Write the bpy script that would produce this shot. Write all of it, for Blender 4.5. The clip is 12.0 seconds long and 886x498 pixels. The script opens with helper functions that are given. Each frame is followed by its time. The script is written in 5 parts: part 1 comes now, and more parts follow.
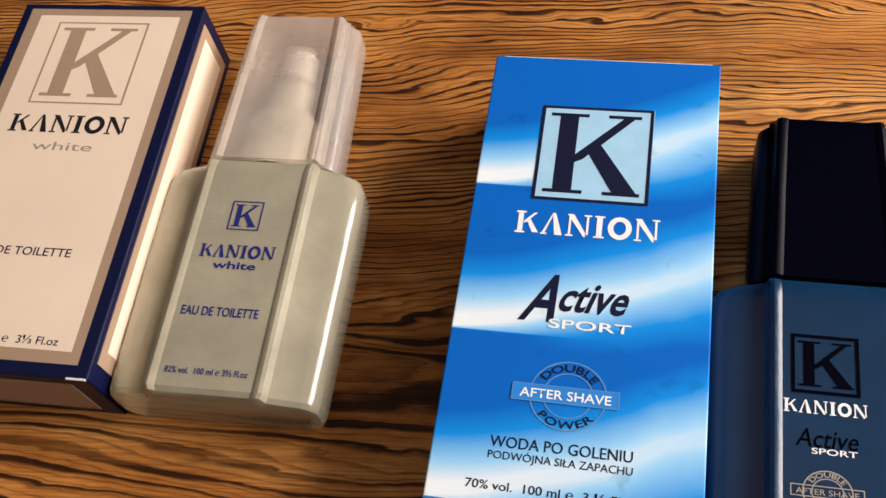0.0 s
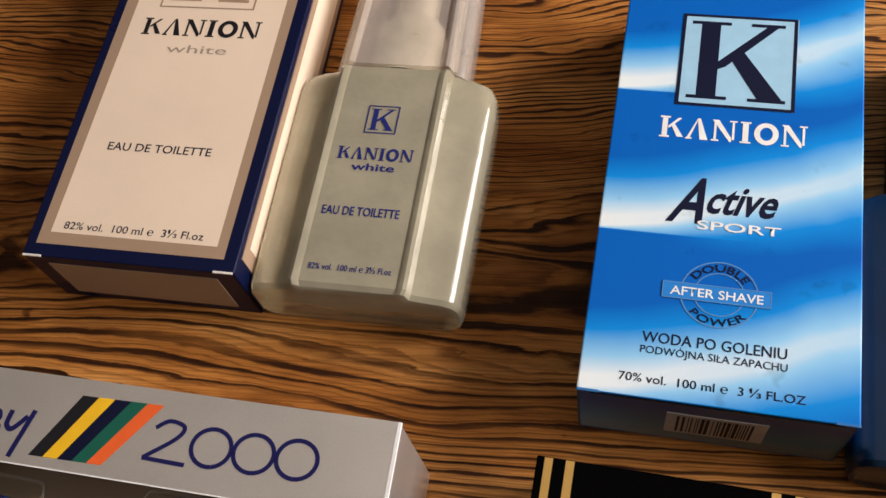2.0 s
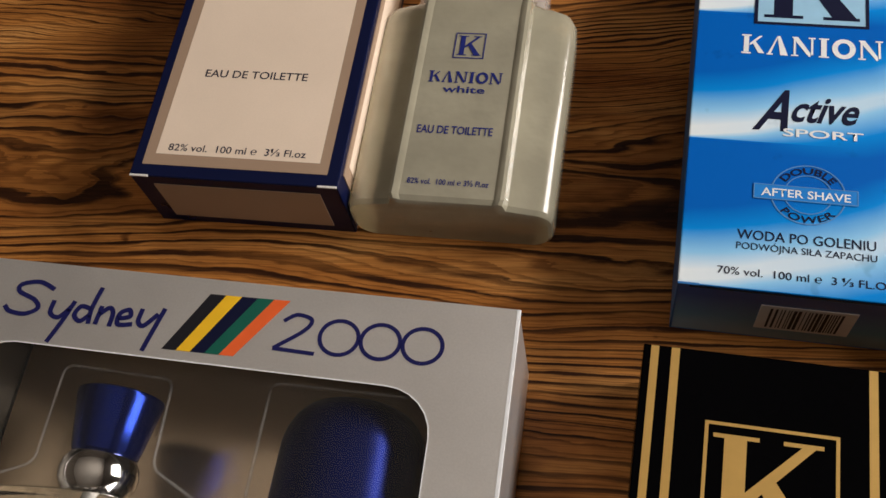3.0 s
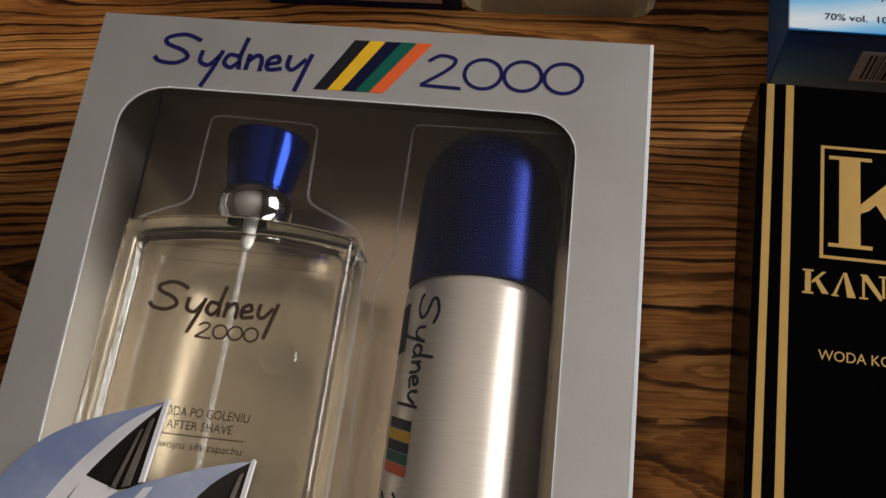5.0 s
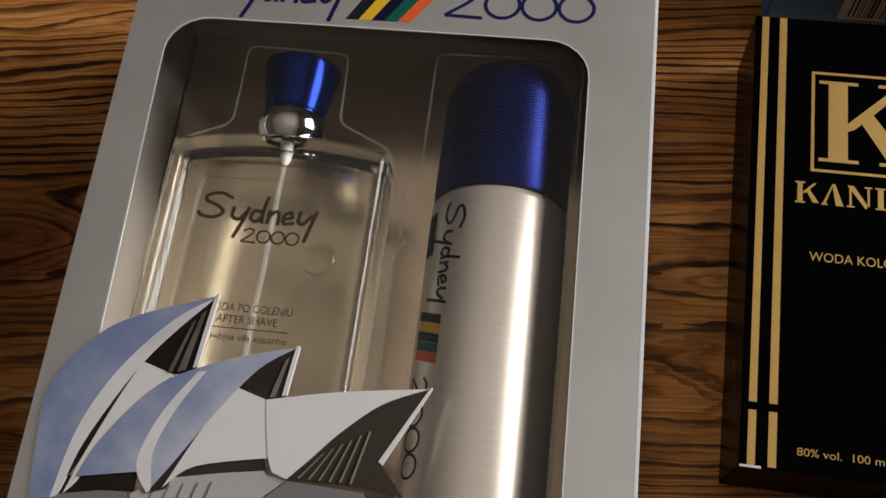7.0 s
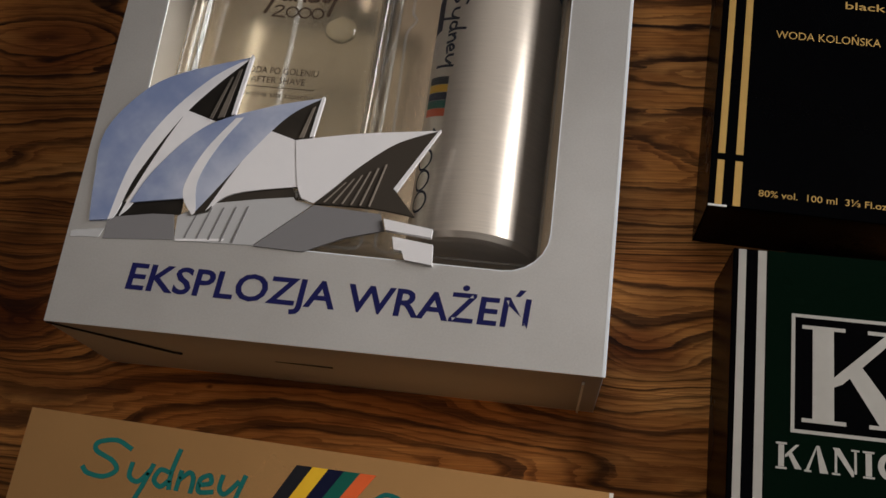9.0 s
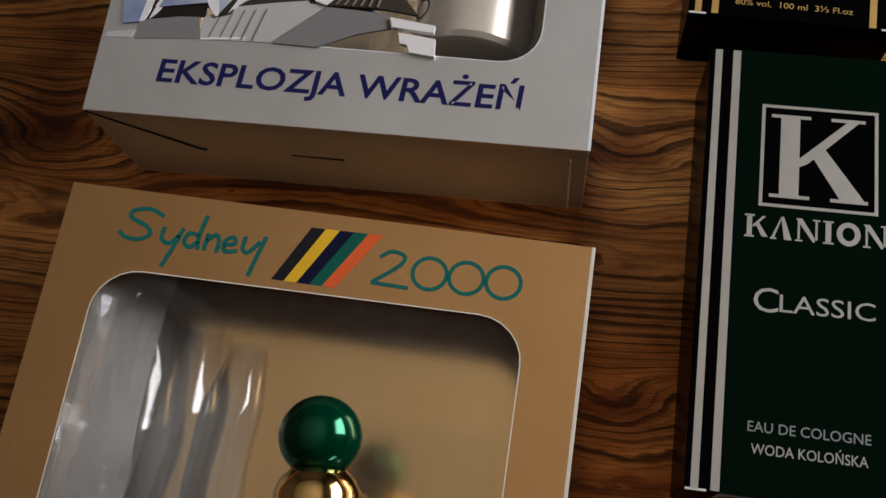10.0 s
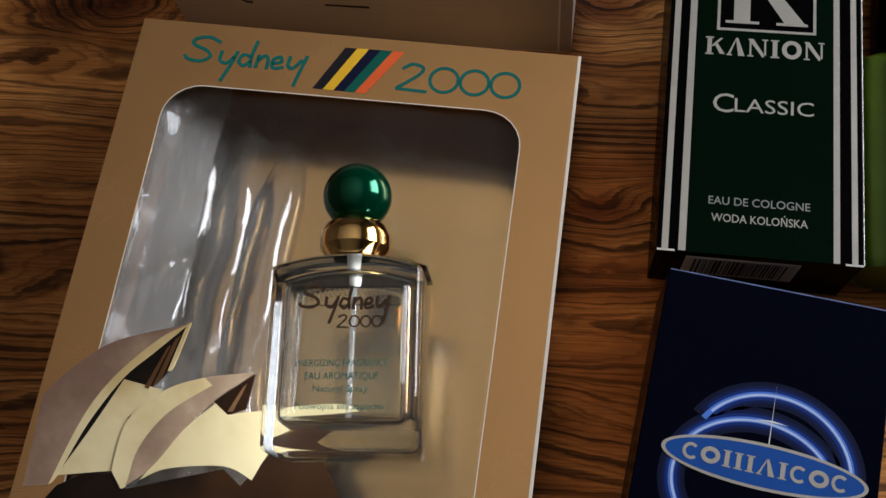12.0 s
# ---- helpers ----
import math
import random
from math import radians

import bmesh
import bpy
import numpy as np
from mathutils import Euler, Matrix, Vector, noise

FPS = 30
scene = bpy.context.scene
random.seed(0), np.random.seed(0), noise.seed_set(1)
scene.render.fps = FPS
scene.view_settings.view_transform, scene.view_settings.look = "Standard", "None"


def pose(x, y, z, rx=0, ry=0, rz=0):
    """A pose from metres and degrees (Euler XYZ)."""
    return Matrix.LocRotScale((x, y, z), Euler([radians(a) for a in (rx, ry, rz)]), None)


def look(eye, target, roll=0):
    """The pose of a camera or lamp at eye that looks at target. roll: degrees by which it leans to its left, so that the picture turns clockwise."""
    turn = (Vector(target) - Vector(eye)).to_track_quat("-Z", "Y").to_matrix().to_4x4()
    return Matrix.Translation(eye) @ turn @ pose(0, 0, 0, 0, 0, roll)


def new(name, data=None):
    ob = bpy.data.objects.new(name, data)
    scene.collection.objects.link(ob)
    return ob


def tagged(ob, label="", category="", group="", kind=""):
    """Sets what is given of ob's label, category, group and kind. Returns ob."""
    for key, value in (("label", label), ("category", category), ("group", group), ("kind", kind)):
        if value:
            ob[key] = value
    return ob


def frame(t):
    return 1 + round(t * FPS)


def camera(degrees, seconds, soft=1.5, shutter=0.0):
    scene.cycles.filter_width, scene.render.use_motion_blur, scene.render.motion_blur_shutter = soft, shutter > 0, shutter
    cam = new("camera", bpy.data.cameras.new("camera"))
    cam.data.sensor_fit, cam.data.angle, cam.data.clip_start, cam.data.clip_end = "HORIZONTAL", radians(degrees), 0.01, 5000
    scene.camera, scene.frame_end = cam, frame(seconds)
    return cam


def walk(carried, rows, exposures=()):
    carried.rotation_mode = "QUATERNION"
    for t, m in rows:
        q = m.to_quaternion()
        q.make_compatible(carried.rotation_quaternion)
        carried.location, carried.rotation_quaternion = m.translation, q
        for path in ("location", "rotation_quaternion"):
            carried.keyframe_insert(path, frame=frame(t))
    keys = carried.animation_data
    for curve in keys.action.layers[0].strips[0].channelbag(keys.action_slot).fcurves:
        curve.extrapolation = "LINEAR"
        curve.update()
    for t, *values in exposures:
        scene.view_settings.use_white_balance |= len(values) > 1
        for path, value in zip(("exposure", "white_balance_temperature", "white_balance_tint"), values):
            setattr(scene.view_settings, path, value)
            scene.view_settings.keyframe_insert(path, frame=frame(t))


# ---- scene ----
cam = camera(48.00, 12.0)
PATH = [
    (0, (0.01716, 0.01480, 0.25388), (-0.01109, 0.13584, 0.03697), -14.72),
    (0.5, (0.01097, 0.01657, 0.25425), (-0.01773, 0.13513, 0.03603), -14.57),
    (1, (0.00374, 0.01583, 0.25416), (-0.02575, 0.13367, 0.03566), -14.21),
    (1.5, (-0.00383, 0.01199, 0.25380), (-0.03620, 0.12662, 0.03400), -15.39),
    (2, (-0.01447, -0.00096, 0.25257), (-0.04876, 0.11159, 0.03199), -16.80),
    (2.5, (-0.02919, -0.01515, 0.25528), (-0.06160, 0.09843, 0.03494), -16.24),
    (4.5, (-0.08024, -0.06758, 0.25880), (-0.10362, 0.03283, 0.03105), -14.39),
    (5, (-0.08803, -0.07902, 0.25856), (-0.10919, 0.01682, 0.02863), -14.01),
    (5.5, (-0.09073, -0.08971, 0.25973), (-0.11228, 0.00586, 0.02973), -14.57),
    (6, (-0.09399, -0.09537, 0.26334), (-0.11360, -0.00055, 0.03285), -13.50),
    (6.5, (-0.09592, -0.10035, 0.26783), (-0.11396, -0.00537, 0.03729), -12.51),
    (8.5, (-0.09729, -0.14874, 0.27945), (-0.11614, -0.05844, 0.04709), -12.86),
    (9, (-0.09749, -0.17161, 0.28271), (-0.11654, -0.08467, 0.04909), -13.14),
    (9.5, (-0.09614, -0.19854, 0.28555), (-0.11643, -0.11442, 0.05100), -14.11),
    (10, (-0.09399, -0.22663, 0.29049), (-0.11591, -0.14731, 0.05442), -15.80),
    (10.5, (-0.09621, -0.25529, 0.29592), (-0.11621, -0.17846, 0.05886), -14.89),
    (11, (-0.09564, -0.27556, 0.30438), (-0.11585, -0.20066, 0.06673), -15.64),
    (11.5, (-0.09609, -0.29433, 0.31222), (-0.11603, -0.21469, 0.07608), -14.88),
    (12, (-0.09576, -0.30555, 0.31973), (-0.11700, -0.22148, 0.08525), -15.16),
]
EXPOSURES = [(0.0, -0.08, 6550, 14), (1.5, -0.12, 6550, 14), (2.5, -0.42, 6450, 12), (4.5, -0.64, 6000, 8), (5.5, -0.74, 5950, 8), (9.5, -0.68, 5900, 8), (10.5, -0.50, 5600, 7), (12.0, -0.42, 5550, 7)]
walk(cam, [(t, look(eye, target, roll)) for t, eye, target, roll in PATH], EXPOSURES)

# ---- exposure and daylight ----
sky = bpy.data.worlds.new("sky")
scene.world = sky
sky.use_nodes = True
sky_tex = sky.node_tree.nodes.new("ShaderNodeTexSky")
sky_tex.sky_type, sky_tex.sun_disc = "NISHITA", False
sky_tex.sun_elevation, sky_tex.sun_rotation = radians(38), radians(40)
sky.node_tree.links.new(sky_tex.outputs[0], sky.node_tree.nodes["Background"].inputs[0])
sky.node_tree.nodes["Background"].inputs[1].default_value = 0.1

WINDOW = dict(x=0.85, y0=-0.15, y1=0.75, z0=0.22, z1=0.92)   # tall window in the east wall
lamp = bpy.data.lights.new("window_daylight", "AREA")
lamp.shape, lamp.size, lamp.size_y, lamp.energy, lamp.color = "RECTANGLE", 0.86, 0.66, 39.0, (1.0, 0.905, 0.82)
lamp_ob = new("window_daylight", lamp)
lamp_ob.matrix_world = look((WINDOW["x"] + 0.06, (WINDOW["y0"] + WINDOW["y1"]) / 2, (WINDOW["z0"] + WINDOW["z1"]) / 2), (0, (WINDOW["y0"] + WINDOW["y1"]) / 2, (WINDOW["z0"] + WINDOW["z1"]) / 2 + 0.25))


# ---- materials ----
def nodes_of(name):
    m = bpy.data.materials.new(name)
    m.use_nodes = True
    return m, m.node_tree.nodes, m.node_tree.links, m.node_tree.nodes["Principled BSDF"]


def math_node(n, l, op, a, b=None):
    k = n.new("ShaderNodeMath")
    k.operation = op
    for i, v in enumerate((a, b)):
        if v is None:
            continue
        if isinstance(v, (int, float)):
            k.inputs[i].default_value = v
        else:
            l.new(v, k.inputs[i])
    return k.outputs[0]


def noise_node(n, l, vec, scale, detail=3.0, rough=0.55):
    k = n.new("ShaderNodeTexNoise")
    k.inputs["Scale"].default_value, k.inputs["Detail"].default_value, k.inputs["Roughness"].default_value = scale, detail, rough
    l.new(vec, k.inputs["Vector"])
    return k.outputs["Fac"]


def ramp_node(n, l, fac, stops, smooth=False):
    k = n.new("ShaderNodeValToRGB")
    e = k.color_ramp.elements
    while len(e) < len(stops):
        e.new(0.5)
    for i, (p, c) in enumerate(stops):
        e[i].position, e[i].color = p, (*c, 1.0)
    if smooth:
        k.color_ramp.interpolation = "EASE"
    l.new(fac, k.inputs[0])
    return k.outputs[0]


def mix_node(n, l, fac, a, b, blend="MIX"):
    k = n.new("ShaderNodeMix")
    k.data_type, k.blend_type = "RGBA", blend
    for sock, v in ((k.inputs[0], fac), (k.inputs[6], a), (k.inputs[7], b)):
        if isinstance(v, (int, float)):
            sock.default_value = v
        elif isinstance(v, tuple):
            sock.default_value = (*v, 1.0)
        else:
            l.new(v, sock)
    return k.outputs[2]


def bump_node(n, l, height, strength, dist, shader):
    k = n.new("ShaderNodeBump")
    k.inputs["Strength"].default_value, k.inputs["Distance"].default_value = strength, dist
    l.new(height, k.inputs["Height"])
    l.new(k.outputs[0], shader.inputs["Normal"])


def coords(n, l, scale=(1, 1, 1), turn=0.0):
    tc = n.new("ShaderNodeTexCoord")
    mp = n.new("ShaderNodeMapping")
    mp.inputs["Scale"].default_value = scale
    mp.inputs["Rotation"].default_value = (0, 0, radians(turn))
    l.new(tc.outputs["Object"], mp.inputs["Vector"])
    return mp.outputs[0]


def card(name, colour, rough=0.45, metal=0.0, vary=0.06, grain=0.25, coat=0.0, spec=0.5):
    """Printed board: slightly mottled, with paper fibre relief."""
    m, n, l, p = nodes_of(name)
    v = coords(n, l)
    big, fine = noise_node(n, l, v, 28, 4), noise_node(n, l, v, 1900, 2)
    tone = math_node(n, l, "ADD", math_node(n, l, "MULTIPLY", big, 0.7), math_node(n, l, "MULTIPLY", fine, 0.3))
    lo, hi = tuple(c * (1 - vary) for c in colour), tuple(min(1, c * (1 + vary)) for c in colour)
    l.new(ramp_node(n, l, tone, [(0.3, lo), (0.7, hi)]), p.inputs["Base Color"])
    p.inputs["Metallic"].default_value, p.inputs["Coat Weight"].default_value = metal, coat
    p.inputs["Specular IOR Level"].default_value = spec
    p.inputs["Coat Roughness"].default_value = 0.25
    l.new(math_node(n, l, "ADD", math_node(n, l, "MULTIPLY", big, 0.16), rough - 0.08), p.inputs["Roughness"])
    wave = noise_node(n, l, v, 17, 2)
    both = math_node(n, l, "ADD", math_node(n, l, "MULTIPLY", wave, 12.0), math_node(n, l, "MULTIPLY", fine, 0.35))
    bump_node(n, l, both, grain, 0.0001, p)
    return m


def plain(name, colour, rough=0.4, metal=0.0, coat=0.0, vary=0.05, bump=0.1):
    m, n, l, p = nodes_of(name)
    v = coords(n, l)
    f = noise_node(n, l, v, 160, 4)
    lo, hi = tuple(c * (1 - vary) for c in colour), tuple(min(1, c * (1 + vary)) for c in colour)
    l.new(ramp_node(n, l, f, [(0.3, lo), (0.7, hi)]), p.inputs["Base Color"])
    p.inputs["Roughness"].default_value, p.inputs["Metallic"].default_value = rough, metal
    p.inputs["Coat Weight"].default_value = coat
    p.inputs["Specular IOR Level"].default_value = 0.2 if name.endswith("_ink") else 0.5
    bump_node(n, l, f, bump, 0.0001, p)
    return m


def pine():
    """Old brushed pine: pale early wood, feathered brown late wood that wanders, knots, stains and fine fibre."""
    m, n, l, p = nodes_of("brushed_pine")
    info = n.new("ShaderNodeObjectInfo")
    tc = n.new("ShaderNodeTexCoord")
    sep = n.new("ShaderNodeSeparateXYZ")
    l.new(tc.outputs["Object"], sep.inputs[0])
    u, v0 = sep.outputs[0], sep.outputs[1]
    shift = math_node(n, l, "MULTIPLY", info.outputs["Random"], 0.03)

    def at(su, sv, off=0.0):
        c = n.new("ShaderNodeCombineXYZ")
        l.new(math_node(n, l, "MULTIPLY", u, su), c.inputs[0])
        l.new(math_node(n, l, "MULTIPLY", v0, sv), c.inputs[1])
        l.new(math_node(n, l, "ADD", shift, off), c.inputs[2])
        return c.outputs[0]

    def swing(fac, amount):
        return math_node(n, l, "MULTIPLY", math_node(n, l, "SUBTRACT", fac, 0.5), amount)

    sway = noise_node(n, l, at(4.5, 8.0), 1.0, 2.0, 0.4)
    wig = noise_node(n, l, at(17.0, 60.0, 2.0), 1.0, 3.0, 0.55)
    pace = noise_node(n, l, at(1.2, 14.0, 5.0), 1.0, 2.0, 0.5)
    v = math_node(n, l, "ADD", v0, swing(sway, 0.050))
    v = math_node(n, l, "ADD", v, swing(wig, 0.0100))
    # the rings crowd together towards the north edge of the table
    crowd = math_node(n, l, "MAXIMUM", math_node(n, l, "SUBTRACT", v, 0.115), 0.0)
    phase = math_node(n, l, "ADD", math_node(n, l, "MULTIPLY", v, 175.0), math_node(n, l, "MULTIPLY", pace, 24.0))
    phase = math_node(n, l, "ADD", phase, math_node(n, l, "MULTIPLY", math_node(n, l, "MULTIPLY", crowd, crowd), 1500.0))
    heart = None
    for ku, kv, size, turns in ((-0.167, -0.083, 0.017, 4.2), (0.021, -0.081, 0.014, 2.4), (0.020, -0.172, 0.013, 2.8), (-0.060, 0.262, 0.010, 2.0), (-0.172, 0.007, 0.024, 3.2)):
        du = math_node(n, l, "MULTIPLY", math_node(n, l, "SUBTRACT", u, ku), 0.62)
        dv = math_node(n, l, "SUBTRACT", v, kv)
        d2 = math_node(n, l, "ADD", math_node(n, l, "MULTIPLY", du, du), math_node(n, l, "MULTIPLY", dv, dv))
        bell = math_node(n, l, "POWER", 2.718, math_node(n, l, "MULTIPLY", d2, -1.0 / size ** 2))
        phase = math_node(n, l, "ADD", phase, math_node(n, l, "MULTIPLY", bell, turns))
        heart = bell if heart is None else math_node(n, l, "MAXIMUM", heart, bell)
    ring = math_node(n, l, "FRACT", phase)
    fibre = noise_node(n, l, at(38.0, 1700.0, 1.0), 1.0, 3.0, 0.62)
    fleck = noise_node(n, l, at(150.0, 700.0, 4.0), 1.0, 3.0, 0.65)
    ring2 = math_node(n, l, "ADD", ring, math_node(n, l, "ADD", swing(fibre, 0.22), swing(fleck, 0.20)))
    # share of each ring that is late wood: from thin lines to broad bands
    share = noise_node(n, l, at(7.0, 48.0, 8.0), 1.0, 3.0, 0.6)
    start = math_node(n, l, "ADD", math_node(n, l, "MULTIPLY", share, -1.35), 1.33)
    late = math_node(n, l, "DIVIDE", math_node(n, l, "SUBTRACT", ring2, start), 0.16)
    late = math_node(n, l, "MINIMUM", math_node(n, l, "MAXIMUM", late, 0.0), 1.0)
    fade = math_node(n, l, "MINIMUM", math_node(n, l, "MAXIMUM", math_node(n, l, "DIVIDE", math_node(n, l, "SUBTRACT", 1.04, ring2), 0.07), 0.0), 1.0)
    late = math_node(n, l, "MULTIPLY", late, fade)
    deep = ramp_node(n, l, noise_node(n, l, at(9.0, 120.0, 15.0), 1.0, 3.0, 0.6), [(0.28, (0.45,) * 3), (0.52, (1.0,) * 3)])
    # bolder rings in the north half, calmer ones in the south
    calm = math_node(n, l, "MINIMUM", math_node(n, l, "MAXIMUM", math_node(n, l, "ADD", math_node(n, l, "MULTIPLY", v0, 3.0), 0.95), 0.80), 1.0)
    late = math_node(n, l, "MULTIPLY", math_node(n, l, "MULTIPLY", late, deep), calm)
    early = ramp_node(n, l, noise_node(n, l, at(10.0, 60.0, 21.0), 1.0, 4.0, 0.6), [(0.30, (0.31, 0.108, 0.021)), (0.50, (0.54, 0.225, 0.052)), (0.68, (0.69, 0.340, 0.102))])
    dark = mix_node(n, l, fleck, (0.018, 0.0056, 0.002), (0.085, 0.029, 0.009))
    wood = mix_node(n, l, late, early, dark)
    # thin crisp lines between the rings
    hair = math_node(n, l, "FRACT", math_node(n, l, "ADD", math_node(n, l, "MULTIPLY", phase, 2.6), swing(fleck, 0.5)))
    hair = math_node(n, l, "MULTIPLY", math_node(n, l, "MINIMUM", math_node(n, l, "MAXIMUM", math_node(n, l, "DIVIDE", math_node(n, l, "SUBTRACT", hair, 0.60), 0.25), 0.0), 1.0), noise_node(n, l, at(6.0, 90.0, 31.0), 1.0, 3.0, 0.6))
    wood = mix_node(n, l, math_node(n, l, "MULTIPLY", hair, 1.1), wood, mix_node(n, l, 1.0, wood, (0.30, 0.23, 0.18), "MULTIPLY"))
    core = ramp_node(n, l, heart, [(0.55, (1.0, 1.0, 1.0)), (0.95, (0.52, 0.33, 0.22))])
    wood = mix_node(n, l, 0.8, wood, core, "MULTIPLY")
    stain = ramp_node(n, l, noise_node(n, l, at(13.0, 24.0, 6.0), 1.0, 4.0, 0.65), [(0.32, (0.30, 0.23, 0.18)), (0.54, (1.0, 1.0, 1.0))])
    wood = mix_node(n, l, 0.75, wood, stain, "MULTIPLY")
    spot = ramp_node(n, l, noise_node(n, l, at(70.0, 120.0, 12.0), 1.0, 2.0), [(0.235, (0.16, 0.10, 0.07)), (0.275, (1.0, 1.0, 1.0))])
    wood = mix_node(n, l, 0.85, wood, spot, "MULTIPLY")
    tint = ramp_node(n, l, fibre, [(0.34, (0.52, 0.46, 0.40)), (0.60, (1.12, 1.11, 1.09))])
    wood = mix_node(n, l, 0.75, wood, tint, "MULTIPLY")
    l.new(wood, p.inputs["Base Color"])
    p.inputs["Specular IOR Level"].default_value = 0.16
    l.new(math_node(n, l, "ADD", math_node(n, l, "MULTIPLY", fibre, 0.30), 0.36), p.inputs["Roughness"])
    dip = math_node(n, l, "ADD", math_node(n, l, "MULTIPLY", late, 0.9), math_node(n, l, "MULTIPLY", fibre, 0.5))
    bump_node(n, l, dip, 0.5, 0.0006, p)
    return m


def blue_print():
    """The sky-blue front: three fields that fade from blue to white swooshes, each with a hard upper edge on one side."""
    m, n, l, p = nodes_of("blue_sky_print")
    tc = n.new("ShaderNodeTexCoord")
    sep = n.new("ShaderNodeSeparateXYZ")
    l.new(tc.outputs["Object"], sep.inputs[0])
    x = math_node(n, l, "MULTIPLY", sep.outputs[0], 1000.0)
    y = math_node(n, l, "MULTIPLY", sep.outputs[1], 1000.0)
    soft = noise_node(n, l, tc.outputs["Object"], 42, 2)
    wob = math_node(n, l, "MULTIPLY", math_node(n, l, "SUBTRACT", soft, 0.5), 9.0)
    across = math_node(n, l, "DIVIDE", math_node(n, l, "ADD", x, 31.0), 62.0)      # 0 at the west edge, 1 at the east
    across = math_node(n, l, "MINIMUM", math_node(n, l, "MAXIMUM", across, 0.0), 1.0)
    bend = math_node(n, l, "MULTIPLY", math_node(n, l, "POWER", across, 1.5), 21.0)
    y2 = math_node(n, l, "ADD", math_node(n, l, "SUBTRACT", y, bend), math_node(n, l, "MULTIPLY", wob, across))
    white = None
    for edge, up, hard in ((22.2, 17.0, 2.0), (-23.4, 19.0, 2.0), (-69.0, 19.0, 6.0)):
        d = math_node(n, l, "SUBTRACT", y2, edge + 1.0)
        a = math_node(n, l, "DIVIDE", math_node(n, l, "MAXIMUM", math_node(n, l, "SUBTRACT", d, 3.0), 0.0), up)
        fall = math_node(n, l, "ADD", math_node(n, l, "MULTIPLY", across, 20.0), hard)
        c = math_node(n, l, "DIVIDE", math_node(n, l, "MAXIMUM", math_node(n, l, "MULTIPLY", d, -1.0), 0.0), fall)
        s = math_node(n, l, "MAXIMUM", math_node(n, l, "SUBTRACT", 1.0, math_node(n, l, "ADD", a, c)), 0.0)
        level = math_node(n, l, "DIVIDE", math_node(n, l, "SUBTRACT", y, edge), 0.35)
        level = math_node(n, l, "MINIMUM", math_node(n, l, "MAXIMUM", level, 0.0), 1.0)
        east = math_node(n, l, "MINIMUM", math_node(n, l, "MAXIMUM", math_node(n, l, "DIVIDE", math_node(n, l, "SUBTRACT", across, 0.30), 0.35), 0.0), 1.0)
        s = math_node(n, l, "MULTIPLY", s, math_node(n, l, "MAXIMUM", level, east))
        s = math_node(n, l, "MULTIPLY", s, math_node(n, l, "SUBTRACT", 1.0, math_node(n, l, "MULTIPLY", across, 0.2)))
        white = s if white is None else math_node(n, l, "MAXIMUM", white, s)
    col = ramp_node(n, l, white, [(0.0, (0.0003, 0.118, 0.52)), (0.35, (0.002, 0.25, 0.74)), (0.72, (0.28, 0.60, 0.90)), (1.0, (0.80, 0.88, 0.92))])
    smudge = ramp_node(n, l, noise_node(n, l, tc.outputs["Object"], 95, 3), [(0.30, (0.62, 0.66, 0.68)), (0.36, (1, 1, 1))])
    col = mix_node(n, l, 0.5, col, smudge, "MULTIPLY")
    l.new(col, p.inputs["Base Color"])
    p.inputs["Roughness"].default_value = 0.42
    p.inputs["Specular IOR Level"].default_value = 0.12
    bump_node(n, l, noise_node(n, l, tc.outputs["Object"], 20, 2), 0.15, 0.0012, p)
    return m


def blue_end():
    """The printed end: deep blue at the fold, fading to a pale foot."""
    m, n, l, p = nodes_of("blue_end_print")
    tc = n.new("ShaderNodeTexCoord")
    sep = n.new("ShaderNodeSeparateXYZ")
    l.new(tc.outputs["Object"], sep.inputs[0])
    high = math_node(n, l, "ADD", math_node(n, l, "MULTIPLY", sep.outputs[2], 28.0), math_node(n, l, "MULTIPLY", noise_node(n, l, tc.outputs["Object"], 50, 2), 0.2))
    l.new(ramp_node(n, l, high, [(0.10, (0.30, 0.40, 0.46)), (0.45, (0.08, 0.25, 0.40)), (0.85, (0.004, 0.075, 0.30))]), p.inputs["Base Color"])
    p.inputs["Roughness"].default_value = 0.42
    return m


def sail_print(name, lo, hi, turn):
    """Watercolour-like printed sail, shaded across."""
    m, n, l, p = nodes_of(name)
    v = coords(n, l, turn=turn)
    sep = n.new("ShaderNodeSeparateXYZ")
    l.new(v, sep.inputs[0])
    f = math_node(n, l, "ADD", math_node(n, l, "MULTIPLY", sep.outputs[0], 12.0), noise_node(n, l, v, 60, 4))
    l.new(ramp_node(n, l, f, [(0.1, lo), (0.9, hi)], True), p.inputs["Base Color"])
    p.inputs["Roughness"].default_value, p.inputs["Specular IOR Level"].default_value = 0.42, 0.25
    return m


def glass(name, colour=(0.97, 0.99, 0.97), rough=0.02, ior=1.45, through_share=0.0):
    m, n, l, p = nodes_of(name)
    p.inputs["Base Color"].default_value = (*colour, 1)
    p.inputs["Transmission Weight"].default_value, p.inputs["Roughness"].default_value, p.inputs["IOR"].default_value = 1.0, rough, ior
    # thin clear walls let part of the light straight through
    out, mix, clear = n["Material Output"], n.new("ShaderNodeMixShader"), n.new("ShaderNodeBsdfTransparent")
    clear.inputs[0].default_value = (*colour, 1)
    mix.inputs[0].default_value = through_share
    l.new(p.outputs[0], mix.inputs[1])
    l.new(clear.outputs[0], mix.inputs[2])
    l.new(mix.outputs[0], out.inputs[0])
    return m


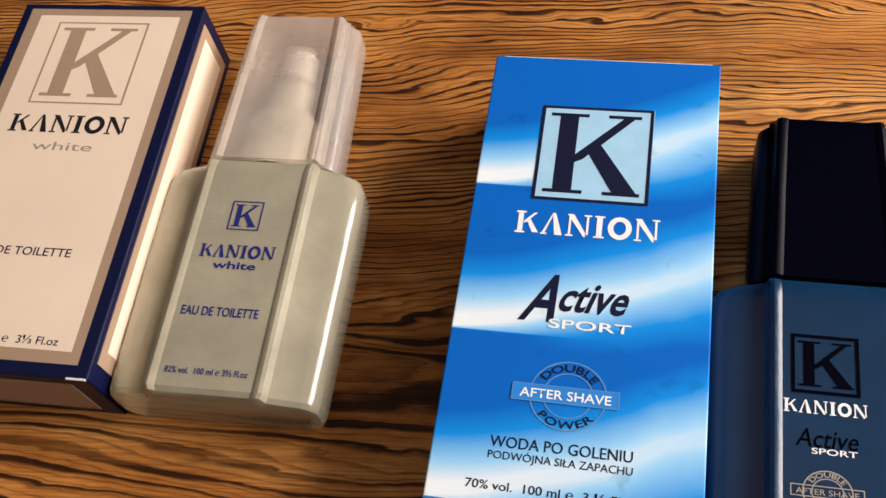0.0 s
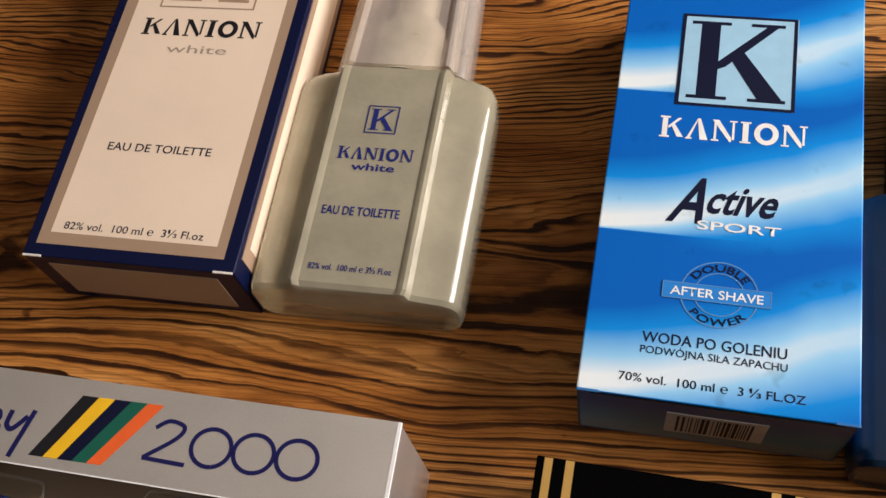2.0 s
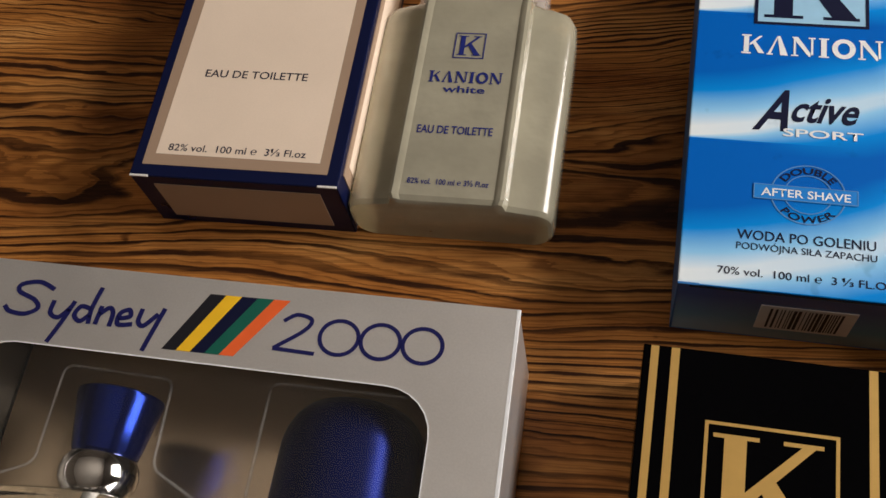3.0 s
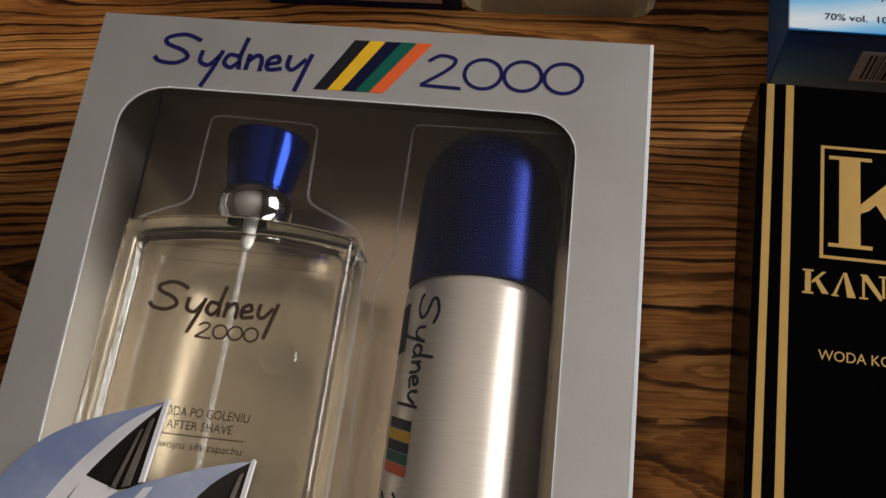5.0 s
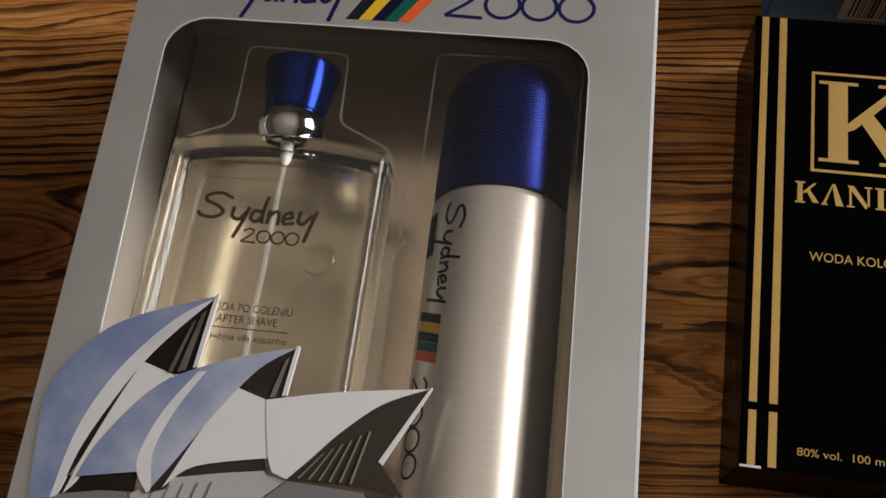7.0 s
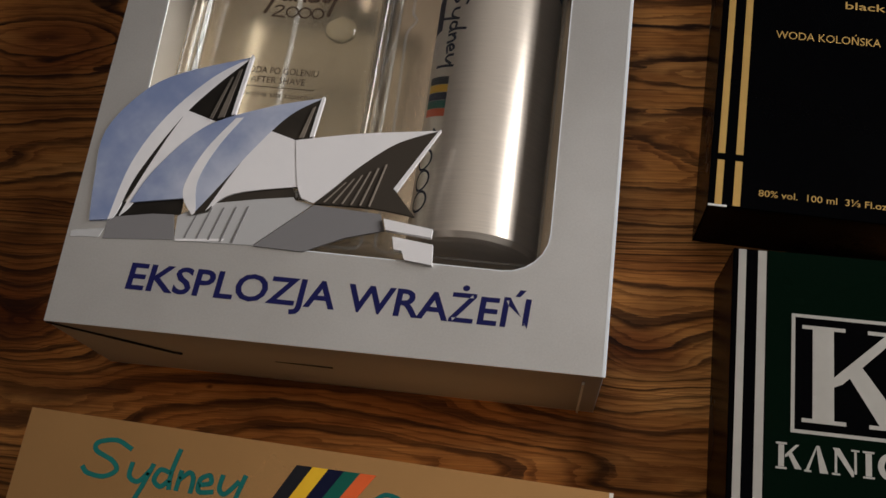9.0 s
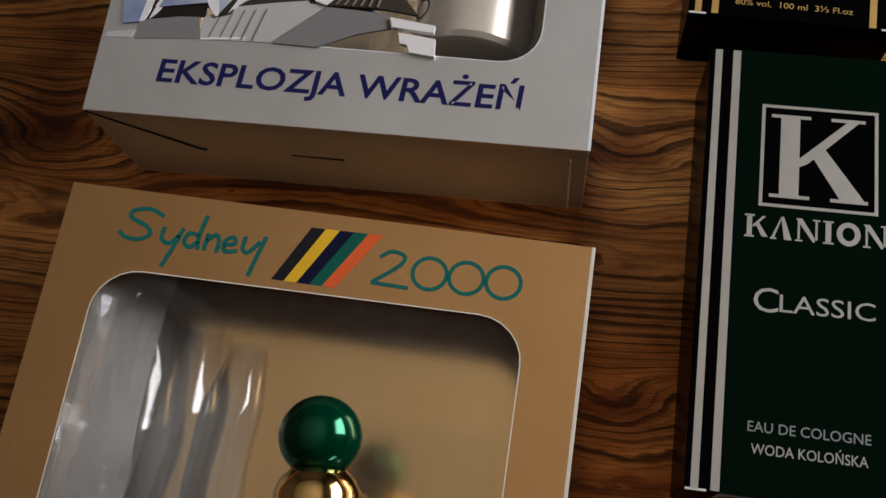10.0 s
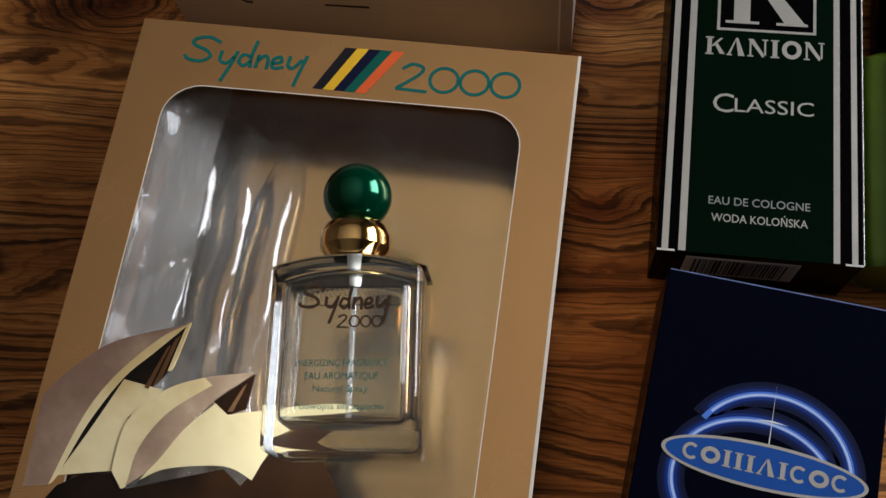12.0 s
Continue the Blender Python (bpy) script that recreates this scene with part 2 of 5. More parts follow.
def film(name, gloss=1.0, tint=(0.97, 0.97, 0.96), milk=0.02, crinkle=0.8):
    """Thin clear plastic sheet: see-through, with a Fresnel gloss and slight crinkles."""
    m, n, l, p = nodes_of(name)
    out = n["Material Output"]
    clear, shine, mix, fr = (n.new(k) for k in ("ShaderNodeBsdfTransparent", "ShaderNodeBsdfGlossy", "ShaderNodeMixShader", "ShaderNodeLayerWeight"))
    clear.inputs[0].default_value = (*tint, 1)
    shine.inputs["Roughness"].default_value = 0.08
    fr.inputs["Blend"].default_value = 0.5
    bump = n.new("ShaderNodeBump")
    bump.inputs["Strength"].default_value, bump.inputs["Distance"].default_value = crinkle, 0.004
    v = coords(n, l, (30, 9, 10))
    l.new(noise_node(n, l, v, 1.6, 3), bump.inputs["Height"])
    l.new(bump.outputs[0], shine.inputs["Normal"])
    l.new(bump.outputs[0], fr.inputs["Normal"])
    rise = math_node(n, l, "POWER", fr.outputs["Facing"], 4.0)
    fac = math_node(n, l, "MULTIPLY", math_node(n, l, "ADD", math_node(n, l, "MULTIPLY", rise, 0.8), 0.07), gloss)
    l.new(fac, mix.inputs[0])
    haze, veil = n.new("ShaderNodeBsdfDiffuse"), n.new("ShaderNodeMixShader")
    haze.inputs[0].default_value = (0.9, 0.88, 0.84, 1)
    veil.inputs[0].default_value = milk
    l.new(clear.outputs[0], veil.inputs[1])
    l.new(haze.outputs[0], veil.inputs[2])
    l.new(veil.outputs[0], mix.inputs[1])
    l.new(shine.outputs[0], mix.inputs[2])
    l.new(mix.outputs[0], out.inputs[0])
    return m


def frosted(name, colour, rough=0.32, trans=0.45, coat=1.0, clear=0.0):
    m, n, l, p = nodes_of(name)
    v = coords(n, l)
    f = noise_node(n, l, v, 45, 4)
    lo = tuple(c * 0.80 for c in colour)
    l.new(ramp_node(n, l, f, [(0.35, lo), (0.65, colour)]), p.inputs["Base Color"])
    p.inputs["Roughness"].default_value, p.inputs["Transmission Weight"].default_value = rough, trans
    p.inputs["IOR"].default_value = 1.4
    p.inputs["Coat Weight"].default_value, p.inputs["Coat Roughness"].default_value = coat, 0.10
    p.inputs["Specular IOR Level"].default_value = 0.3
    bump_node(n, l, f, 0.5, 0.0016, p)
    if clear:
        out, mix, open_share = n["Material Output"], n.new("ShaderNodeMixShader"), n.new("ShaderNodeBsdfTransparent")
        open_share.inputs[0].default_value = (*colour, 1)
        mix.inputs[0].default_value = clear
        l.new(p.outputs[0], mix.inputs[1])
        l.new(open_share.outputs[0], mix.inputs[2])
        l.new(mix.outputs[0], out.inputs[0])
    return m


def brushed(name, colour, rough=0.3):
    m, n, l, p = nodes_of(name)
    v = coords(n, l, (60, 4000, 60))
    f = noise_node(n, l, v, 1.0, 3)
    l.new(ramp_node(n, l, f, [(0.3, tuple(c * 0.85 for c in colour)), (0.7, colour)]), p.inputs["Base Color"])
    p.inputs["Metallic"].default_value, p.inputs["Roughness"].default_value = 0.5, rough
    bump_node(n, l, f, 0.2, 0.0001, p)
    return m


PINE = pine()
WALL = plain("wall_paint", (0.15, 0.125, 0.10), 0.8)
CEIL = plain("ceiling_paint", (0.78, 0.74, 0.68), 0.85)
FLOOR = plain("floor_boards", (0.16, 0.09, 0.05), 0.5)
FRAME = plain("window_paint", (0.75, 0.74, 0.7), 0.5)
CREAM = card("cream_board", (0.80, 0.66, 0.52), 0.5)
TAUPE = card("taupe_print", (0.36, 0.25, 0.17), 0.45)
NAVY = card("navy_print", (0.003, 0.006, 0.036), 0.3, spec=0.2)
NAVY_INK = plain("navy_ink", (0.004, 0.006, 0.030), 0.5)
BLACK_INK = plain("black_ink", (0.012, 0.012, 0.016), 0.5)
BLUE_INK = plain("blue_ink", (0.014, 0.022, 0.16), 0.5)
GREY_INK = plain("grey_ink", (0.33, 0.27, 0.22), 0.5)
WHITE_INK = plain("white_ink", (0.82, 0.84, 0.85), 0.5)
PALE_BLUE = plain("pale_blue_ink", (0.33, 0.58, 0.78), 0.4)
BRIGHT_BLUE = plain("bright_blue_ink", (0.02, 0.22, 0.66), 0.4)
RING_INK = plain("ring_ink", (0.10, 0.26, 0.55), 0.4)
SKYBLUE = blue_print()
BLUE_SIDE = card("blue_board", (0.02, 0.16, 0.45), 0.35)
BLUE_END = blue_end()
WORN = plain("worn_board", (0.72, 0.70, 0.66), 0.8)
SILVER = card("silver_board", (0.83, 0.825, 0.81), 0.36, 0.88, 0.09, 0.3)
# the silver board again for the box ends, shade put into its colour
SILVER_SHADED = card("shaded_silver_board", (0.42, 0.41, 0.38), 0.5, 0.35, 0.09, 0.3)
SILVER_IN = card("silver_inner_board", (0.86, 0.69, 0.49), 0.22, 0.85, 0.06, 0.25)
GOLD = card("gold_board", (0.74, 0.43, 0.175), 0.26, 1.0, 0.08, 0.2)
GOLD_IN = card("gold_inner_board", (0.96, 0.62, 0.25), 0.19, 0.96, 0.06, 0.3)
BLACK = card("black_board", (0.0008, 0.0008, 0.0012), 0.26, spec=0.03)
GREEN = card("dark_green_board", (0.0004, 0.0052, 0.0021), 0.26, spec=0.04)
MIDNIGHT = card("midnight_blue_board", (0.0003, 0.0009, 0.0060), 0.28, spec=0.04)
GOLD_FOIL = plain("gold_foil", (0.72, 0.46, 0.14), 0.38, 0.75)
SILVER_FOIL = plain("silver_foil", (0.60, 0.58, 0.53), 0.34, 0.8)
GREY_FOIL = plain("grey_foil", (0.30, 0.31, 0.30), 0.4, 0.4)
YELLOW = plain("yellow_ink", (0.85, 0.50, 0.02), 0.45)
ORANGE = plain("orange_ink", (0.80, 0.13, 0.03), 0.45)
GREEN_INK = plain("green_ink", (0.01, 0.11, 0.075), 0.45)
TEAL_INK = plain("teal_ink", (0.015, 0.14, 0.12), 0.45)
BROWN_INK = plain("brown_ink", (0.055, 0.032, 0.018), 0.45)
INDIGO = plain("indigo_ink", (0.010, 0.011, 0.085), 0.45)
PODIUM_PALE = sail_print("pale_podium_print", (0.24, 0.235, 0.23), (0.50, 0.49, 0.48), 80)
STONE_INK = sail_print("grey_podium_print", (0.06, 0.055, 0.055), (0.22, 0.21, 0.21), 80)
DARK_PRINT = sail_print("dark_glazing_print", (0.006, 0.005, 0.004), (0.05, 0.04, 0.03), 30)
SAIL_BLUE = sail_print("blue_sail_print", (0.20, 0.25, 0.42), (0.62, 0.64, 0.72), 35)
SAIL_WHITE = sail_print("white_sail_print", (0.58, 0.57, 0.60), (0.86, 0.83, 0.82), 60)
SAIL_BROWN = sail_print("bronze_sail_print", (0.22, 0.13, 0.09), (0.66, 0.50, 0.33), 35)
SAIL_CREAM = sail_print("cream_sail_print", (0.55, 0.38, 0.14), (0.86, 0.74, 0.42), 60)
BRONZE_DARK = sail_print("dark_bronze_print", (0.003, 0.0016, 0.0008), (0.045, 0.018, 0.005), 20)
FROST = frosted("frosted_glass", (0.97, 0.91, 0.67), 0.20, 0.64, 1.0)
FROST_CAP = frosted("frosted_cap", (0.95, 0.89, 0.81), 0.22, 0.5, 0.6, 0.40)
PUMP = plain("white_plastic", (0.74, 0.71, 0.66), 0.35)
PUMP_NECK = plain("milky_plastic", (0.56, 0.53, 0.44), 0.35)
BLUE_FROST = frosted("blue_frosted_glass", (0.004, 0.036, 0.10), 0.28, 0.25, 0.3)
BLACK_CAP = card("black_plastic", (0.0006, 0.0008, 0.004), 0.28, spec=0.04)
CLEAR = glass("clear_glass", through_share=0.02)
LIQUID = glass("pale_liquid", (0.99, 0.985, 0.95), 0.0, 1.10)
STOPPER_BLUE = plain("cobalt_mirror_lacquer", (0.003, 0.016, 0.16), 0.16, 0.85, bump=0.0)
GREY_CARD = card("grey_card_lining", (0.22, 0.20, 0.17), 0.6)
BROWN_CARD = card("brown_card_lining", (0.30, 0.17, 0.075), 0.5)
TRAY_RIM = film("moulded_rim_film", 1.6, (0.97, 0.97, 0.96), 0.10, 0.3)
BRONZE_STRIP = sail_print("bronze_strip_print", (0.10, 0.045, 0.015), (0.34, 0.19, 0.09), 15)
GLAZE_STRIP = sail_print("glazing_strip_print", (0.10, 0.085, 0.07), (0.30, 0.25, 0.20), 15)
FILM_SOFT = film("soft_clear_film", 0.22, (0.99, 0.99, 0.99), 0.003, 0.25)
FILM_CREASE = film("creased_clear_film", 0.6, (0.99, 0.99, 0.98), 0.025, 0.5)
# clear film with white haze mixed in for the light it catches
FILM_LIT = film("lit_clear_film", 1.6, (0.97, 0.97, 0.97), 0.27, 1.0)
FILM_TUBE = film("tube_film", 1.3, (1.0, 0.99, 0.97), 0.13, 0.6)
CHROME = plain("chrome", (0.82, 0.80, 0.76), 0.1, 1.0, bump=0.0)
GILT = plain("gilt", (0.85, 0.55, 0.20), 0.1, 1.0, bump=0.0)
COBALT = plain("cobalt_lacquer", (0.0015, 0.008, 0.095), 0.33, 0.8, bump=0.0)
EMERALD = plain("emerald_lacquer", (0.0, 0.075, 0.032), 0.14, 0.7, 0.25, bump=0.0)
ALU = brushed("brushed_aluminium", (0.90, 0.80, 0.68), 0.32)
LIME = frosted("lime_glass", (0.12, 0.20, 0.003), 0.3, 0.3, 0.15)


# ---- builders (all sizes in millimetres) ----
MM = 0.001


def part(name, bm, material, parent, label="", smooth=False):
    me = bpy.data.meshes.new(name)
    bm.to_mesh(me)
    bm.free()
    me.materials.append(material)
    if smooth:
        bm2 = bmesh.new()
        bm2.from_mesh(me)
        for f in bm2.faces:
            f.smooth = True
        for e in bm2.edges:
            e.smooth = len(e.link_faces) == 2 and e.calc_face_angle() < radians(27)
        bm2.to_mesh(me)
        bm2.free()
    ob = new(name, me)
    ob.parent = parent
    if label:
        tagged(ob, label)
    return ob


def thing(name, x, y, z, turn, label, category, group="", size=(1, 1, 1)):
    e = new(name)
    e.empty_display_size = 0.01
    e.matrix_world = pose(x * MM, y * MM, z * MM, 0, 0, turn) @ Matrix.Diagonal((*size, 1))
    return tagged(e, label, category, group)


def prism(pts, z0, z1, bevel=0.0, segs=2, only_top=False):
    """A solid with an upright outline; z may be one number a corner."""
    bm = bmesh.new()
    za = z0 if isinstance(z0, (list, tuple)) else [z0] * len(pts)
    zb = z1 if isinstance(z1, (list, tuple)) else [z1] * len(pts)
    low = [bm.verts.new((x * MM, y * MM, z * MM)) for (x, y), z in zip(pts, za)]
    top = [bm.verts.new((x * MM, y * MM, z * MM)) for (x, y), z in zip(pts, zb)]
    bm.faces.new(top)
    bm.faces.new(low[::-1])
    k = len(pts)
    for i in range(k):
        bm.faces.new((low[i], low[(i + 1) % k], top[(i + 1) % k], top[i]))
    bmesh.ops.recalc_face_normals(bm, faces=bm.faces)
    if bevel:
        es = [e for e in bm.edges if not only_top or all(v in top for v in e.verts)]
        bmesh.ops.bevel(bm, geom=es, offset=bevel * MM, segments=segs, profile=0.5, affect="EDGES")
    return bm


def block(x0, x1, y0, y1, z0, z1, bevel=0.3, segs=2):
    return prism([(x0, y0), (x1, y0), (x1, y1), (x0, y1)], z0, z1, bevel, segs)


def rounded(x0, x1, y0, y1, r, n=7):
    out = []
    for cx, cy, a0 in ((x1 - r, y0 + r, -90), (x1 - r, y1 - r, 0), (x0 + r, y1 - r, 90), (x0 + r, y0 + r, 180)):
        for i in range(n):
            a = radians(a0 + 90 * i / (n - 1))
            out.append((cx + r * math.cos(a), cy + r * math.sin(a)))
    return out


def flat(polys, z, joined=False):
    """Ink: thin raised shapes on a level panel."""
    bm = bmesh.new()
    for i, pts in enumerate(polys):
        bm.faces.new([bm.verts.new((x * MM, y * MM, (z + (0 if joined else 0.009 * (i % 5))) * MM)) for x, y in pts])
    if joined:
        bmesh.ops.remove_doubles(bm, verts=bm.verts, dist=1e-7)
    bmesh.ops.recalc_face_normals(bm, faces=bm.faces)
    for f in bm.faces:
        if f.normal.z < 0:
            f.normal_flip()
    return bm


def quad(x0, y0, x1, y1, w):
    d = Vector((x1 - x0, y1 - y0)).normalized() * w / 2
    return [(x0 - d.y, y0 + d.x), (x0 + d.y, y0 - d.x), (x1 + d.y, y1 - d.x), (x1 - d.y, y1 + d.x)]


def ring_polys(cx, cy, rx, ry, w, a0=0, a1=360, n=40):
    out = []
    for i in range(n):
        a, b = radians(a0 + (a1 - a0) * i / n), radians(a0 + (a1 - a0) * (i + 1) / n)
        out.append([(cx + rx * math.cos(a), cy + ry * math.sin(a)), (cx + rx * math.cos(b), cy + ry * math.sin(b)),
                    (cx + (rx - w) * math.cos(b), cy + (ry - w) * math.sin(b)), (cx + (rx - w) * math.cos(a), cy + (ry - w) * math.sin(a))])
    return out


def frame_polys(x0, x1, y0, y1, w):
    return [[(x0, y1 - w), (x1, y1 - w), (x1, y1), (x0, y1)], [(x0, y0), (x1, y0), (x1, y0 + w), (x0, y0 + w)],
            [(x0, y0 + w), (x0 + w, y0 + w), (x0 + w, y1 - w), (x0, y1 - w)], [(x1 - w, y0 + w), (x1, y0 + w), (x1, y1 - w), (x1 - w, y1 - w)]]


def stroke(pts, w):
    """A brush stroke of even width through points."""
    out = []
    for (a, b), (c, d) in zip(pts, pts[1:]):
        k = Vector((c - a, d - b))
        if k.length < 1e-6:
            continue
        k = k.normalized() * w * 0.3
        out.append(quad(a - k.x, b - k.y, c + k.x, d + k.y, w))
    return out


def smooth_line(pts, n=8):
    out = []
    for i in range(len(pts) - 1):
        p0, p1, p2, p3 = (Vector(pts[max(0, min(len(pts) - 1, j))]) for j in (i - 1, i, i + 1, i + 2))
        for k in range(n):
            t = k / n
            out.append(tuple(0.5 * (2 * p1 + (p2 - p0) * t + (2 * p0 - 5 * p1 + 4 * p2 - p3) * t * t + (3 * p1 - p0 - 3 * p2 + p3) * t ** 3)))
    return out + [tuple(pts[-1])]


def emblem_polys(x0, x1, y0, y1):
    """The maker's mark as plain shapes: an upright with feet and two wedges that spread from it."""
    w, h = x1 - x0, y1 - y0
    P = lambda *q: [(x0 + a * w, y0 + b * h) for a, b in q]
    return [P((0.10, 0), (0.30, 0), (0.30, 1), (0.10, 1)), P((0, 0), (0.41, 0), (0.41, 0.04), (0, 0.04)), P((0, 0.96), (0.41, 0.96), (0.41, 1), (0, 1)),
            P((0.30, 0.38), (0.38, 0.42), (0.90, 0.96), (0.78, 0.96), (0.30, 0.48)), P((0.40, 0.565), (0.52, 0.675), (0.97, 0.03), (0.72, 0.03)),
            P((0.62, 0), (1, 0), (1, 0.04), (0.62, 0.04)), P((0.62, 0.96), (0.97, 0.96), (0.97, 1), (0.62, 1))]


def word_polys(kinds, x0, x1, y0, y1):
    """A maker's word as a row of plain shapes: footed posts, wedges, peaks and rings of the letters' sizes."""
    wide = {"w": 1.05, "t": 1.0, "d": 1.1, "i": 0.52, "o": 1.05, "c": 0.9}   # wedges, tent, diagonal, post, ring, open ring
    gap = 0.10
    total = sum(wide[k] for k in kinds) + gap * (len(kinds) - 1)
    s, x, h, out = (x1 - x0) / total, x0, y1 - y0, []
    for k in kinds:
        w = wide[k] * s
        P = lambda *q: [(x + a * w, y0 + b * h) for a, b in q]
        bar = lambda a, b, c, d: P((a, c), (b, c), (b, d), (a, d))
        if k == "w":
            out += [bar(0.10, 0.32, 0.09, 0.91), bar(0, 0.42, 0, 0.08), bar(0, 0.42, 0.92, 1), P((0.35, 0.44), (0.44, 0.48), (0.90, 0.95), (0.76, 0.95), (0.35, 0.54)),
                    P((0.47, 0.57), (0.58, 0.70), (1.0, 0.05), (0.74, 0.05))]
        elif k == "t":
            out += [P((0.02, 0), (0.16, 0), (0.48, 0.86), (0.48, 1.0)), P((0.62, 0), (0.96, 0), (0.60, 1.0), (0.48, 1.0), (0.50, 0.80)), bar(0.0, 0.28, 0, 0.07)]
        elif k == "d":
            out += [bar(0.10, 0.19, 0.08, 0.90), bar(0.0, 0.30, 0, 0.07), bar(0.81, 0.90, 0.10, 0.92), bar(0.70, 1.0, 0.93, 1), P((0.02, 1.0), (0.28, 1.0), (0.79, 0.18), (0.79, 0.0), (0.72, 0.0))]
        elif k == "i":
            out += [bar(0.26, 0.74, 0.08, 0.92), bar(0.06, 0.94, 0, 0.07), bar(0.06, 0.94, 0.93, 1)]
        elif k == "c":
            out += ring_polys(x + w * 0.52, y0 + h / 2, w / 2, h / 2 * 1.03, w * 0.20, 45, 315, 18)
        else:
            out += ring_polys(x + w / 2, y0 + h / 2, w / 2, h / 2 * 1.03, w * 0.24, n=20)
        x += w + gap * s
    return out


def script_polys(x0, x1, y0, y1, w):
    """The scent's hand-written word as plain brush strokes: a swan curve, hooks with tails, arches and loops."""
    W, h = x1 - x0, y1 - y0
    strokes = (
        ((0.27, 0.90), (0.17, 1.0), (0.06, 0.93), (0.06, 0.80), (0.17, 0.68), (0.21, 0.54), (0.14, 0.42), (0.04, 0.44), (0.0, 0.52)),
        ((0.30, 0.68), (0.30, 0.48), (0.36, 0.42), (0.42, 0.62)), ((0.43, 0.70), (0.39, 0.35), (0.34, 0.0)),
        ((0.54, 0.62), (0.48, 0.64), (0.455, 0.48), (0.50, 0.39), (0.545, 0.50)), ((0.575, 0.98), (0.55, 0.62), (0.555, 0.38)),
        ((0.61, 0.66), (0.60, 0.38)), ((0.61, 0.54), (0.66, 0.66), (0.69, 0.58), (0.69, 0.37)),
        ((0.735, 0.50), (0.80, 0.55), (0.785, 0.66), (0.735, 0.58), (0.74, 0.40), (0.82, 0.42)),
        ((0.865, 0.68), (0.86, 0.48), (0.90, 0.42), (0.965, 0.62)), ((1.0, 0.72), (0.965, 0.35), (0.935, 0.02)))
    out = []
    for pts in strokes:
        out += stroke(smooth_line([(x0 + a * W, y0 + b * h) for a, b in pts], 6), w)
    return out


def digits_polys(x0, x1, y0, y1, w):
    """A hook and three rings in a row."""
    W, h = x1 - x0, y1 - y0
    hook = smooth_line([(x0 + a * W, y0 + b * h) for a, b in ((0.03, 0.82), (0.10, 1.0), (0.19, 0.9), (0.16, 0.6), (0.0, 0.08))])
    out = stroke(hook, w) + stroke([(x0, y0 + 0.06 * h), (x0 + 0.24 * W, y0 + 0.02 * h)], w)
    for c in (0.375, 0.622, 0.87):
        out += ring_polys(x0 + c * W, y0 + h * 0.5, 0.128 * W, 0.5 * h, w, n=28)
    return out


def lettering(text, x0, x1, y0, y1, z, material, parent, slant=0.0, bold=0.0, drop=0.0):
    """Printed words between x0 and x1, from the base line y0 to the capitals' height y1."""
    cu = bpy.data.curves.new("lettering", "FONT")
    cu.body, cu.resolution_u, cu.offset = text, 3, bold
    ob = bpy.data.objects.new("lettering", cu)
    scene.collection.objects.link(ob)
    bpy.context.view_layer.update()
    me = bpy.data.meshes.new_from_object(ob.evaluated_get(bpy.context.evaluated_depsgraph_get()))
    bpy.data.objects.remove(ob)
    bpy.data.curves.remove(cu)
    co = np.empty(len(me.vertices) * 3)
    me.vertices.foreach_get("co", co)
    co = co.reshape(-1, 3)
    ax, bx = co[:, 0].min(), co[:, 0].max()
    cap = 0.73
    ny = co[:, 1] / cap
    nx = (co[:, 0] - ax) / (bx - ax)
    co[:, 0] = (x0 + nx * (x1 - x0) + slant * ny * (y1 - y0)) * MM
    co[:, 1] = (y0 + ny * (y1 - y0) + drop * nx) * MM
    co[:, 2] = z * MM
    me.vertices.foreach_set("co", co.ravel())
    me.name = "lettering"
    me.materials.clear()
    me.materials.append(material)
    ob = new("lettering", me)
    ob.parent = parent
    return ob


def arc_lettering(text, cx, cy, r, high, mid, step, z, material, parent, inside=False):
    """Words bent round a ring; mid and step in degrees."""
    cu = bpy.data.curves.new("lettering", "FONT")
    cu.body, cu.resolution_u, cu.offset = text, 3, 0.012
    ob = bpy.data.objects.new("lettering", cu)
    scene.collection.objects.link(ob)
    bpy.context.view_layer.update()
    me = bpy.data.meshes.new_from_object(ob.evaluated_get(bpy.context.evaluated_depsgraph_get()))
    bpy.data.objects.remove(ob)
    bpy.data.curves.remove(cu)
    co = np.empty(len(me.vertices) * 3)
    me.vertices.foreach_get("co", co)
    co = co.reshape(-1, 3)
    nx = (co[:, 0] - co[:, 0].min()) / np.ptp(co[:, 0]) - 0.5
    ny = co[:, 1] / 0.73 * high
    a = np.radians(mid + (nx if inside else -nx) * step)
    rr = r - ny if inside else r + ny
    co[:, 0], co[:, 1], co[:, 2] = (cx + rr * np.cos(a)) * MM, (cy + rr * np.sin(a)) * MM, z * MM
    me.vertices.foreach_set("co", co.ravel())
    me.materials.clear()
    me.materials.append(material)
    me.name = "lettering"
    ob = new("lettering", me)
    ob.parent = parent
    return ob


